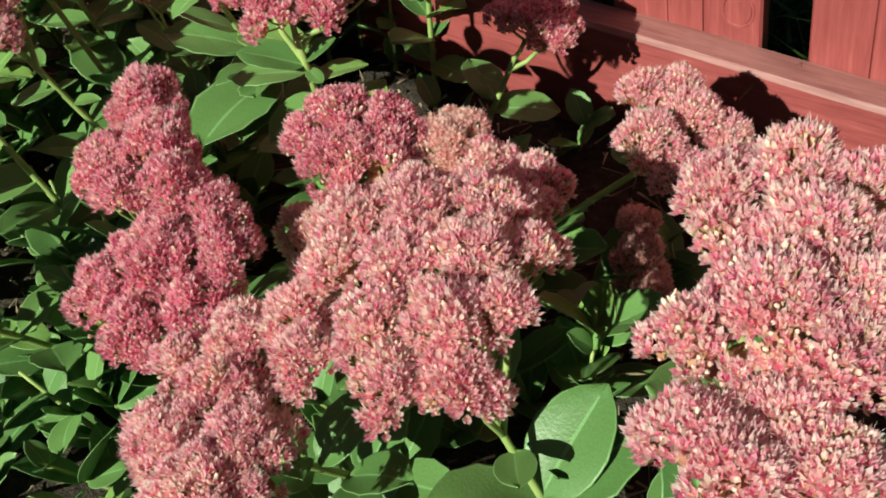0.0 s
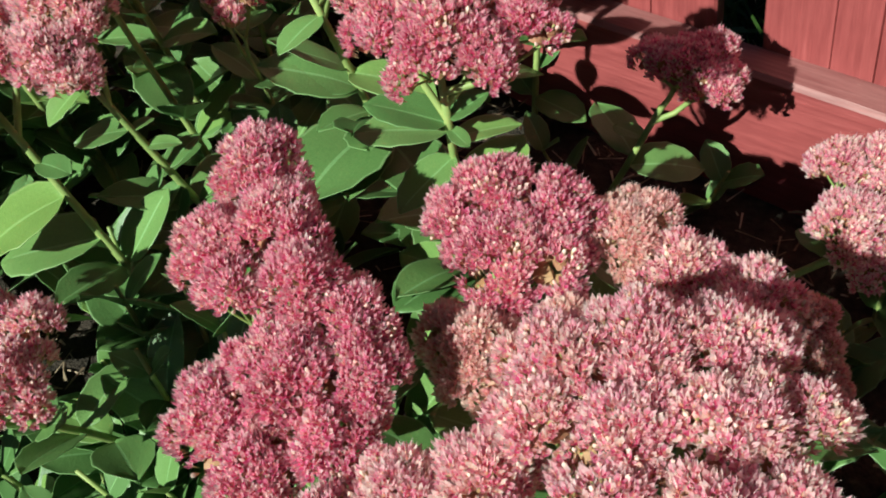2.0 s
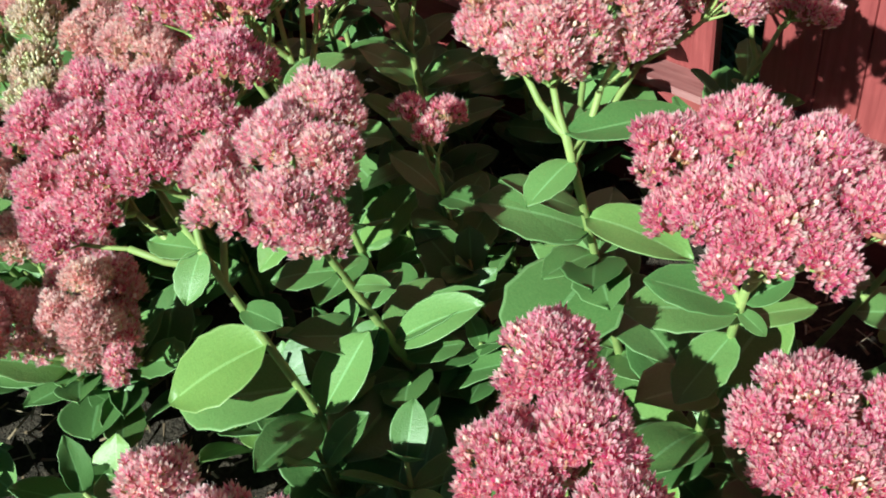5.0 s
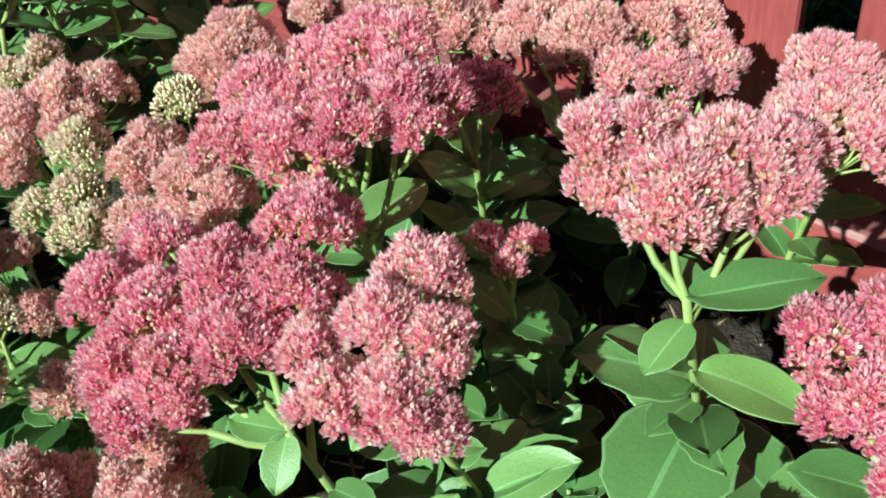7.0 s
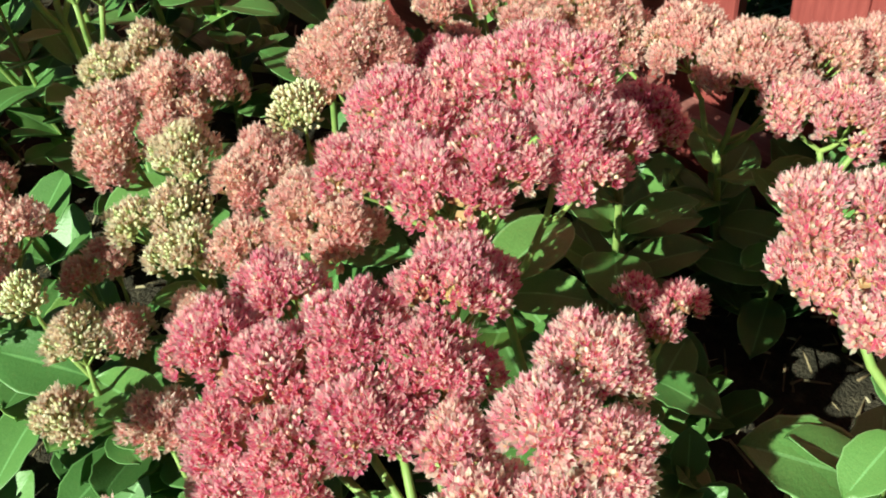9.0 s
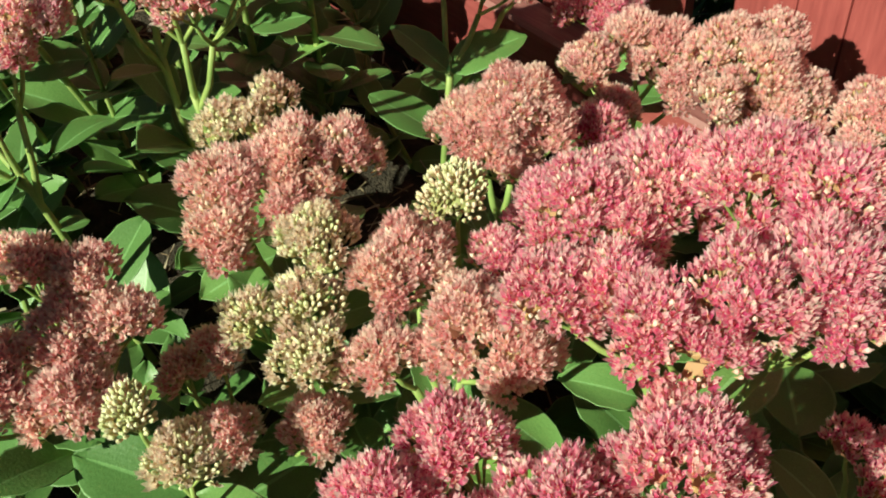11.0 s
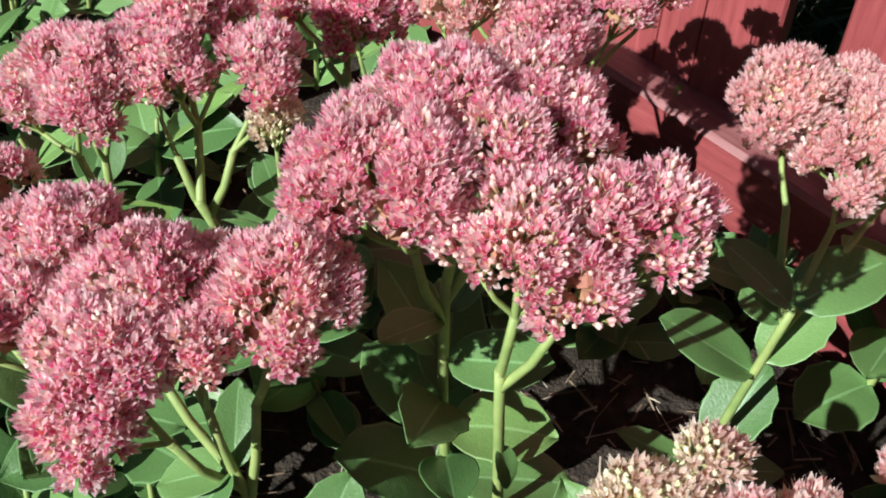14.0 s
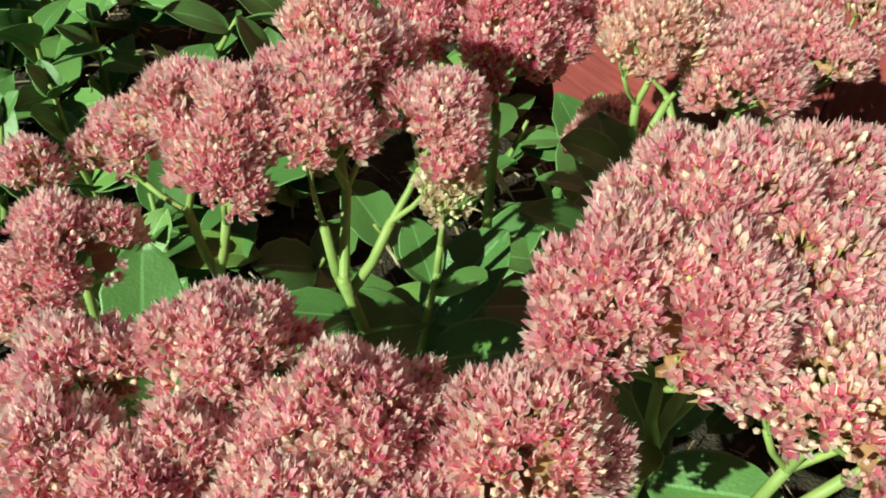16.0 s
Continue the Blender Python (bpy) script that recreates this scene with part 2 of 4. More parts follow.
def bud_template(long):
    """A plump pointed bud on its stalk."""
    v = [(0, 0, -0.006)]
    for z, r in ((0.0006, 0.0014), (0.0026, 0.0016)):
        v += [(r * math.cos(w), r * math.sin(w), z) for w in np.arange(5) * math.pi * 0.4]
    v.append((0, 0, long))
    f = [(0, 1 + (s + 1) % 5, 1 + s) for s in range(5)]
    f += [q for s in range(5) for q in ((1 + s, 1 + (s + 1) % 5, 6 + (s + 1) % 5), (1 + s, 6 + (s + 1) % 5, 6 + s))]
    f += [(6 + s, 6 + (s + 1) % 5, 11) for s in range(5)]
    return np.array(v), np.array(f), np.array([5] * 5 + [4] * 15)


FLORETS = [floret_template(lift, ln, k) for k, (lift, ln) in enumerate(((46, 0.0062), (56, 0.0067), (64, 0.0071), (72, 0.0068), (38, 0.0059), (60, 0.0074)))]
BUDS = [bud_template(0.0044), bud_template(0.0050)]


def dome_tufts(p, w, tall, rng):
    """The small tufts of a domed flower head of width w: centre, radius and axis of each."""
    if w < 0.034:
        return [(p.copy(), w * 0.5, Vector((0, 0, 1)))]
    r = max(0.0095, min(0.0145, 0.006 + w * 0.115))
    R, h = w / 2, w * tall
    n = max(4, int(round(1.0 * (R / r) ** 2 * 1.06)))
    out = []
    turn = rng.uniform(0, 6.28)
    for k in range(n):
        q = math.sqrt((k + 0.35) / n)
        a = turn + k * 2.39996 + rng.uniform(-0.22, 0.22)
        rho = (R - r * 0.62) * q
        d = Vector((math.cos(a), math.sin(a), 0))
        z = h * (0.62 - q ** 2.2) + rng.uniform(-0.0035, 0.0035)
        axis = (d * (1.9 * tall * 2 * q) + Vector((rng.uniform(-0.15, 0.15), rng.uniform(-0.15, 0.15), 1))).normalized()
        out.append((p + d * rho + Vector((0, 0, z)), r * rng.uniform(0.84, 1.14), axis))
    return out


def inside_count(p, domes, tall):
    """Whether a place lies within one of the other domes of a head."""
    for c, w in domes:
        d = p - c
        if (d.x * d.x + d.y * d.y) / (w * w * 0.19) + (d.z + 0.02 * w) ** 2 / (w * w * tall * tall * 0.22) < 1:
            return True
    return False


def tuft_mesh(centre, r, axis, domes, tall, base, mats, buds, rng, spacing):
    """One tuft of florets, rounded about its axis; those buried in the rest of the head are left out."""
    n = max(5, int(round(math.pi * r * r * 1.5 / (spacing * spacing * 0.87))))
    face = axis.to_track_quat("Z", "Y").to_matrix()
    V, T, M, o = [], [], [], 0
    turn = rng.uniform(0, 6.28)
    size = rng.uniform(0.92, 1.1) * spacing / 0.0052
    budding = buds + rng.uniform(-0.5, 0.8) * min(buds, 0.12) + (0.14 if rng.random() < 0.10 else 0.0)
    for k in range(n):
        q = math.sqrt((k + 0.4) / n)
        a = turn + k * 2.39996 + rng.uniform(-0.25, 0.25)
        loc = Vector((q * math.cos(a), q * math.sin(a), 0))
        lift = r * (0.46 - 0.90 * q * q) + rng.uniform(-0.0018, 0.0016)
        p = centre + face @ (loc * r * 1.08 + Vector((0, 0, lift)))
        if inside_count(p, domes, tall):
            continue
        nrm = face @ Vector((loc.x * 0.75, loc.y * 0.75, 1.0))
        nrm = (nrm + Vector((rng.uniform(-0.28, 0.28), rng.uniform(-0.28, 0.28), 0.8))).normalized()
        is_bud = rng.random() < budding + 0.01 + 0.10 * (q > 0.8)
        tv, tf, tm = rng.choice(BUDS) if is_bud else rng.choice(FLORETS)
        rot = nrm.to_track_quat("Z", "Y").to_matrix() @ Matrix.Rotation(rng.uniform(0, 6.28), 3, "Z")
        V.append(tv @ (np.array(rot).T * (size * (rng.uniform(0.85, 1.15) if is_bud else rng.uniform(0.88, 1.18)))) + np.array(p - base))
        T.append(tf + o)
        M.append(tm)
        o += len(tv)
    if not V:
        return None
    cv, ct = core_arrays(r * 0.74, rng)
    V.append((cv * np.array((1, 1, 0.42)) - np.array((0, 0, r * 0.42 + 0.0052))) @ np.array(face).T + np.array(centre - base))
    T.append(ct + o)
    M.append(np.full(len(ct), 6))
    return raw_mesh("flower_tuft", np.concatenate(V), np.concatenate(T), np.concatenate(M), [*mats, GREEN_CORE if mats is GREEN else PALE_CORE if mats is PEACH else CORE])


def core_arrays(r, rng):
    """The inner body of crowded small stalks, seen only between the florets."""
    bm = bmesh.new()
    bmesh.ops.create_icosphere(bm, subdivisions=1, radius=r)
    v = np.array([tuple(x.co * rng.uniform(0.86, 1.08)) for x in bm.verts])
    t = np.array([[x.index for x in f.verts] for f in bm.faces])
    bm.free()
    return v, t


# ---- leaves ----


def leaf_mesh(seed, length=1.0):
    """A fleshy, blunt, faintly toothed leaf along +x, unit long, cupped, with a raised pale margin."""
    rng = random.Random(seed)
    nu, nv = 9, 7
    cup, droop, twist = rng.uniform(0.05, 0.16), rng.uniform(0.02, 0.26), rng.uniform(-0.18, 0.18)
    wide = rng.uniform(0.25, 0.35)
    teeth = rng.uniform(0.002, 0.014)
    top, bot = [], []
    for i in range(nu + 1):
        t = i / nu
        w = wide * (math.sin(math.pi * min(1, t ** 0.78)) ** 0.62) * (0.72 + 0.45 * t) + 0.022 * (1 - t)
        if i == nu:
            w = 0.012
        for j in range(nv + 1):
            q = [-1, -0.94, -0.5, -0.045, 0.045, 0.5, 0.94, 1][j]
            edge = teeth * (1 if i % 2 else -1) * (t > 0.35) * (abs(q) > 0.9)
            y = q * (w + edge)
            z = cup * (q * q) * w * 1.6 - droop * t * t - 0.018 * math.exp(-(q * 5) ** 2) + twist * q * w * t
            z += 0.012 * math.sin(5 * t + 3 * q + seed)
            th = 0.020 * (1 - q * q * 0.85) + 0.004
            top.append((t, y, z + th / 2))
            bot.append((t, y, z - th / 2))
    n = (nu + 1) * (nv + 1)
    tris, mats = [], []

    def quad(a, b, c, d, m):
        tris.extend(((a, b, c), (a, c, d)))
        mats.extend((m, m))
    for i in range(nu):
        for j in range(nv):
            a, b, c, d = i * (nv + 1) + j, (i + 1) * (nv + 1) + j, (i + 1) * (nv + 1) + j + 1, i * (nv + 1) + j + 1
            m = 1 if j in (0, nv - 1) else 2 if j == 3 and i < nu - 1 else 0
            quad(a, b, c, d, m)
            quad(a + n, d + n, c + n, b + n, m)
        for j in (0, nv):
            a, b = i * (nv + 1) + j, (i + 1) * (nv + 1) + j
            quad(*((a, a + n, b + n, b) if j == 0 else (a, b, b + n, a + n)), 1)
    me = raw_mesh("leaf", np.array(top + bot) * length, tris, mats, LEAF, smooth=True)
    return me


LEAVES = [leaf_mesh(k) for k in range(12)]


def add_leaf(parent, origin, at, direction, size, rng, roll=0.0):
    """A leaf that starts at a place of the stem and points along a direction, upper face up."""
    d = Vector(direction).normalized()
    side = Vector((0, 0, 1)).cross(d)
    side = side.normalized() if side.length > 0.05 else Vector((0, 1, 0))
    up = d.cross(side)
    rot = Matrix((d, side, up)).transposed() @ Matrix.Rotation(roll, 3, "X")
    ob = part("leaf", rng.choice(LEAVES), parent)
    ob.matrix_local = Matrix.LocRotScale(Vector(at) - origin, rot.to_quaternion(), Vector((size, size * rng.uniform(0.98, 1.28), size)))
    return ob


def leaf_at(thing, f, tip):
    """One more leaf of a plant: it leaves the stalk at the fraction f of its length, and ends at tip."""
    a = thing["stalk"]
    base, top = Vector(a[:3]), Vector(a[3:])
    at, tip = base.lerp(top, f), Vector(tip)
    rng = random.Random(int(1e4 * abs(tip.x + tip.y)))
    add_leaf(thing, base, at, tip - at, (tip - at).length, rng, rng.uniform(-0.15, 0.15))


# ---- plants ----
SPREAD = 1.28
KINDS = {"rose": ROSE, "pink": PINK, "peach": PEACH, "green": GREEN}
WORDS = {"rose": "deep rose-pink", "pink": "bright pink", "peach": "pale salmon-pink", "green": "half-open cream-green"}


def ground_z(x, y):
    return -0.03 - 0.035 * (x + 0.4) + 0.02 * (y - 0.9)


def plant(heads, base=None, kind="pink", buds=0.05, leaves=True, seed=1, bare=0.0, leaf_size=0.072, fork=0.11, tall=0.34, bare_top=0.0, stalk=None, spacing=0.0052):
    """A stonecrop stem: tapered stalk, pairs of fleshy leaves, and a branched flower head.
    heads: (x, y, z, width) of each dome of the head."""
    rng = random.Random(seed)
    hs = [(Vector(h[:3]), h[3]) for h in heads]
    cw = sum(w for _, w in hs)
    mid = sum(((p * w) for p, w in hs), Vector()) / cw
    if base is None:
        base = (mid.x + rng.uniform(-0.03, 0.03), mid.y + rng.uniform(0.0, 0.06))
    base = Vector((base[0], base[1], ground_z(base[0], base[1]) - 0.01))
    low = min(p.z - w * 0.18 for p, w in hs)
    spread = max((p - mid).xy.length for p, w in hs)
    top = Vector((mid.x, mid.y, low - fork * 0.25 - 0.25 * spread))
    top = top + (base - top) * 0.10
    if stalk:
        base, top = Vector(stalk[0]), Vector(stalk[1])
    thing = new("stonecrop_plant")
    thing.location = base
    tagged(thing, f"stonecrop stem with {WORDS[kind]} flower head and fleshy leaves", "plant", "stonecrop plants in the bed")
    bend = Vector((rng.uniform(-0.012, 0.012), rng.uniform(-0.012, 0.012), 0)) * (bare_top == 0)
    thing["stalk"] = [*base, *top]
    pts = [base.lerp(top, t) + bend * math.sin(math.pi * t) for t in np.linspace(0, 1, 8)]
    r0 = 0.0048 if cw > 0.09 else 0.0034
    sv, st = tube_arrays([p - base for p in pts], [r0 * (1 - 0.28 * t) for t in np.linspace(0, 1, 8)], 9)
    part("stem", raw_mesh("stem", sv, st, None, [STEM], True), thing)
    # flower head: branches, and one mesh for each rounded cluster
    tufts, twigs, arms = [], [], []
    for p, w in sorted(hs, key=lambda h: -h[1]):
        near = [q for q in arms if (q[0].xy - p.xy).length < 0.055]
        if near and len(arms) > 1:
            near[0][1].append(p)
        else:
            arms.append((p, [p]))
    for k, (_, ps) in enumerate(arms):
        aim = sum(ps, Vector()) / len(ps)
        a = top - base - (top - pts[-2]).normalized() * (0.004 + 0.016 * (k % 3))
        b = top.lerp(aim, 0.52) - base - Vector((0, 0, 0.012))
        m = a.lerp(b, 0.5) + Vector(((b - a).x * 0.10, (b - a).y * 0.10, -0.05 * (b - a).length))
        arms[k] = (ps, b)
        twigs.append(tube_arrays([a, m, b], [r0 * 0.72, r0 * 0.64, r0 * 0.58], 8))
    hs = [(p, w * SPREAD) for p, w in hs]
    for p, w in hs:
        knot = p + (top - p) * 0.14 - Vector((0, 0, 0.010 + 0.10 * w))
        a, b = next(e for ps, e in arms if p in ps), knot - base
        m = a.lerp(b, 0.5) + Vector(((b - a).x * 0.08, (b - a).y * 0.08, -0.03 * (b - a).length))
        thick = min(r0 * 0.56, 0.0012 + w * 0.016)
        twigs.append(tube_arrays([a - (b - a).normalized() * 0.003, m, b], [thick, thick * 0.9, thick * 0.8], 6))
        others = [h for h in hs if h[0] is not p and (h[0] - p).length < (h[1] + w) * 0.55]
        for c, r, axis in dome_tufts(p, w, tall, rng):
            tufts.append((c, r, axis, others))
            e = c - axis * (r * 0.5) - base
            twigs.append(tube_arrays([b - (b - a).normalized() * 0.003, b.lerp(e, 0.5) + Vector(((e - b).x * 0.12, (e - b).y * 0.12, -0.002)), e], [thick * 0.62, thick * 0.5, thick * 0.4], 4))
    tv, tt = joined(twigs)
    head = part("flower_head", raw_mesh("flower_head", tv, tt, None, [STEM], True), thing, f"branched {WORDS[kind]} flower head")
    for c, r, axis, others in tufts:
        me = tuft_mesh(c, r, axis, others, tall, base, KINDS[kind], buds, rng, spacing)
        if me:
            part("flower_tuft", me, head)
    if leaves:
        length = (top - base).length
        d = (top - base).normalized()
        turn = rng.uniform(0, 3.14)
        s = 0.05 + bare
        while s < length - 0.015 - bare_top:
            t = s / length
            at = base + d * s + bend * math.sin(math.pi * t)
            size = leaf_size * (0.75 + 0.5 * math.sin(math.pi * (0.2 + 0.7 * t))) * rng.uniform(0.85, 1.12)
            if t > 0.86:
                size *= 0.72
            for k in range(2 if rng.random() < 0.75 else 3):
                a = turn + k * math.pi * (1 if k < 2 else 0.5) + rng.uniform(-0.35, 0.35)
                out = Vector((math.cos(a), math.sin(a), rng.uniform(0.1, 1.2)))
                add_leaf(thing, base, at + Vector((out.x, out.y, 0)).normalized() * r0 * 0.7, out, size, rng, rng.uniform(-0.3, 0.3))
            turn += math.pi / 2 + rng.uniform(-0.3, 0.3)
            s += rng.uniform(0.034, 0.048)
    return thing

# ---- setting ----


def ground():
    """Bare soil that reaches far out, finer near the bed."""
    near = np.linspace(-1.0, 1.0, 61)
    xs = np.concatenate(([-400, -60, -12, -5], near * 2.2 - 0.4, [5, 12, 60, 400]))
    ys = np.concatenate(([-400, -60, -12, -4], near * 2.2 + 1.0, [6, 12, 60, 400]))
    verts, tris = [], []
    for y in ys:
        for x in xs:
            cx, cy = max(-4, min(4, x)), max(-3, min(5, y))
            n = noise.noise(Vector((x * 9, y * 9, 0))) * 0.008 + noise.noise(Vector((x * 31, y * 31, 3))) * 0.004
            verts.append((x, y, ground_z(cx, cy) + (n if abs(x) < 4 and abs(y) < 5 else 0)))
    w = len(xs)
    for j in range(len(ys) - 1):
        for i in range(w - 1):
            a = j * w + i
            tris += [(a, a + 1, a + w + 1), (a, a + w + 1, a + w)]
    ob = new("ground", raw_mesh("ground", verts, tris, None, [SOIL], True))
    tagged(ob, "brown garden soil with dry plant litter", "ground", kind="structure")


ground()

FENCE = Vector((0.3700, 1.0854, 0.1268))
ALONG = Vector((-0.8474, 0.5301, 0.0293)).normalized()
ALONG_FLAT = Vector((ALONG.x, ALONG.y, 0)).normalized()
AWAY = Vector((0, 0, 1)).cross(ALONG_FLAT) * -1
AWAY = AWAY if AWAY.y > 0 else -AWAY


def profile_prism(outline, z0, z1):
    """An upright prism over a closed outline of (x, y), as triangles."""
    n = len(outline)
    bm = bmesh.new()
    lo = [bm.verts.new((x, y, z0(x) if callable(z0) else z0)) for x, y in outline]
    hi = [bm.verts.new((x, y, z1(x) if callable(z1) else z1)) for x, y in outline]
    for k in range(n):
        bm.faces.new((lo[k], lo[(k + 1) % n], hi[(k + 1) % n], hi[k]))
    bm.faces.new(hi)
    bm.faces.new(lo[::-1])
    bmesh.ops.recalc_face_normals(bm, faces=bm.faces)
    bmesh.ops.triangulate(bm, faces=bm.faces)
    me = bpy.data.meshes.new("prism")
    bm.to_mesh(me)
    bm.free()
    return me


def fence():
    thing = new("picket_fence")
    frame_m = Matrix((ALONG_FLAT, AWAY, Vector((0, 0, 1)))).transposed().to_4x4()
    frame_m.translation = FENCE
    thing.matrix_world = frame_m
    tagged(thing, "dark red painted wooden picket fence with a wide bottom board", "fence")
    slope = ALONG.z / math.hypot(ALONG.x, ALONG.y)
    flat = math.hypot(ALONG.x, ALONG.y)
    # wide bottom board: bevelled long section
    bm = bmesh.new()
    x0, x1 = -1.2, 3.0
    sec = [(-0.044, -0.30), (-0.044, -0.006), (-0.038, 0.0), (0.004, 0.003), (0.004, -0.30)]
    rings = []
    for k in range(43):
        x = x0 + (x1 - x0) * k / 42
        wob = 0.0012 * noise.noise(Vector((x * 4, 0, 0)))
        rings.append([bm.verts.new((x, y + wob, z + x * slope + wob)) for y, z in sec])
    for a, b in zip(rings, rings[1:]):
        for k in range(5):
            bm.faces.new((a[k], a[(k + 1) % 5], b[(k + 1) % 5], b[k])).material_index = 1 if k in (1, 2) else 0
    bm.faces.new(rings[0])
    bm.faces.new(rings[-1][::-1])
    bmesh.ops.recalc_face_normals(bm, faces=bm.faces)
    me = bpy.data.meshes.new("bottom_board")
    bm.to_mesh(me)
    bm.free()
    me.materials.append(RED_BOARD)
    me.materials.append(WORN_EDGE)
    part("bottom_board", me, thing, "wide weathered red board with a worn top edge")
    rng = random.Random(4)
    gaps = [(-0.051 + 0.2701 * k, 0.010 + 0.2701 * k) for k in range(-4, 11)]
    for (_, a), (b, _) in zip(gaps, gaps[1:]):
        a, b = a * flat, b * flat
        w = b - a
        g1, g2 = w * rng.uniform(0.36, 0.42), w * rng.uniform(0.60, 0.68)
        out = [(0, 0.0035), (0.003, 0.0), (g1 - 0.0012, 0), (g1, 0.004), (g1 + 0.0012, 0), (g2 - 0.0010, 0), (g2, 0.003), (g2 + 0.0010, 0), (w - 0.003, 0), (w, 0.0035), (w, 0.022), (0, 0.022)]
        me = profile_prism(out, lambda x: -0.16, 0.86)
        me.materials.append(RED_PICKET)
        pk = part("picket", me, thing)
        pk.rotation_euler = (0, 0.08, 0)
        pk.location = (a, 0.004 + rng.uniform(-0.0012, 0.0012) + 0.001, a * slope)
        if abs(a - 0.010 * flat) < 0.01:
            pv, pt = ring_plug()
            ob = part("wood_plug", raw_mesh("wood_plug", pv, pt, None, [RED_PICKET]), pk, "round red painted wood plug")
            ob.location = (0.031 * flat, 0.0, 0.050)
    return thing


def ring_plug():
    """A low round plug with a groove round it, facing the front (-y)."""
    prof = [(0.0001, -0.0018), (0.012, -0.0018), (0.0175, -0.0016), (0.0185, 0.0), (0.0195, -0.0012), (0.0220, -0.0010), (0.0228, 0.002)]
    v, t, n = [], [], 20
    for r, y in prof:
        v += [(r * math.cos(2 * math.pi * s / n), y, r * 1.1 * math.sin(2 * math.pi * s / n)) for s in range(n)]
    for k in range(len(prof) - 1):
        for s in range(n):
            a, b = k * n + s, k * n + (s + 1) % n
            t += [(a, b, b + n), (a, b + n, a + n)]
    return v, t


fence()


def straw():
    """Dry stalks and chaff lying on the soil."""
    rng = random.Random(9)
    V, T = [], []
    for k in range(5200):
        x, y = rng.uniform(-1.9, 0.7), rng.uniform(0.2, 2.0)
        z = ground_z(x, y) + rng.uniform(0.004, 0.016)
        a, ln, w = rng.uniform(0, 6.28), rng.uniform(0.008, 0.045), rng.uniform(0.0006, 0.0022)
        d = Vector((math.cos(a), math.sin(a), rng.uniform(-0.25, 0.25))) * ln
        s = Vector((-math.sin(a), math.cos(a), 0)) * w
        p = Vector((x, y, z))
        o = len(V)
        V += [tuple(p - s), tuple(p + s), tuple(p + d + s * 0.5), tuple(p + d - s * 0.5), tuple(p + d * 0.5 + Vector((0, 0, w * 1.4)))]
        T += [(o, o + 1, o + 4), (o + 1, o + 2, o + 4), (o + 2, o + 3, o + 4), (o + 3, o, o + 4)]
    tagged(new("dry_straw", raw_mesh("dry_straw", V, T, None, [STRAW])), "dry straw and chaff on the soil", "plant litter", kind="stuff")


straw()


def grass():
    """Rough green growth behind the fence."""
    rng = random.Random(12)
    V, T = [], []
    for k in range(9000):
        s, q = rng.uniform(-1.0, 2.9), rng.uniform(0.06, 1.6)
        p = FENCE + ALONG * s + AWAY * q
        z = ground_z(p.x, p.y)
        a, ln, w = rng.uniform(0, 6.28), rng.uniform(0.06, 0.26), rng.uniform(0.0015, 0.0075)
        out = Vector((math.cos(a), math.sin(a), 0))
        sd = Vector((-math.sin(a), math.cos(a), 0)) * w
        b = Vector((p.x, p.y, z))
        m = b + out * ln * 0.2 + Vector((0, 0, ln * 0.6))
        e = b + out * ln * 0.7 + Vector((0, 0, ln * rng.uniform(0.5, 1.0)))
        o = len(V)
        V += [tuple(b - sd * 0.6), tuple(b + sd * 0.6), tuple(m + sd), tuple(m - sd), tuple(e)]
        T += [(o, o + 1, o + 2), (o, o + 2, o + 3), (o + 3, o + 2, o + 4)]
    tagged(new("grass", raw_mesh("grass", V, T, None, [GRASS])), "rough dark green grass behind the fence", "grass", kind="stuff")


grass()

# ---- the stonecrop bed, from the near end to the far end ----
plant([(-0.271, 0.745, 0.350, 0.066), (-0.290, 0.679, 0.325, 0.067), (-0.247, 0.694, 0.339, 0.065), (-0.220, 0.644, 0.333, 0.056), (-0.274, 0.644, 0.317, 0.050), (-0.187, 0.626, 0.312, 0.056), (-0.229, 0.592, 0.297, 0.081), (-0.177, 0.594, 0.292, 0.062), (-0.271, 0.569, 0.275, 0.078), (-0.197, 0.562, 0.272, 0.077), (-0.245, 0.539, 0.264, 0.069)], (-0.190, 0.778), "rose", 0.03, seed=11)
plant([(-0.123, 0.745, 0.300, 0.050), (-0.095, 0.760, 0.309, 0.067), (-0.049, 0.749, 0.302, 0.062), (-0.086, 0.716, 0.288, 0.086), (-0.053, 0.712, 0.282, 0.065), (-0.093, 0.694, 0.273, 0.056)], (-0.052, 0.881), "rose", 0.04, seed=12)
plant([(0.005, 0.746, 0.279, 0.067), (0.022, 0.756, 0.282, 0.042)], (0.021, 0.835), "peach", 0.03, seed=13)
plant([(-0.104, 0.654, 0.250, 0.073), (-0.133, 0.671, 0.252, 0.037), (-0.040, 0.660, 0.271, 0.043), (-0.090, 0.631, 0.235, 0.048)], (-0.057, 0.671), "peach", 0.08, seed=25)
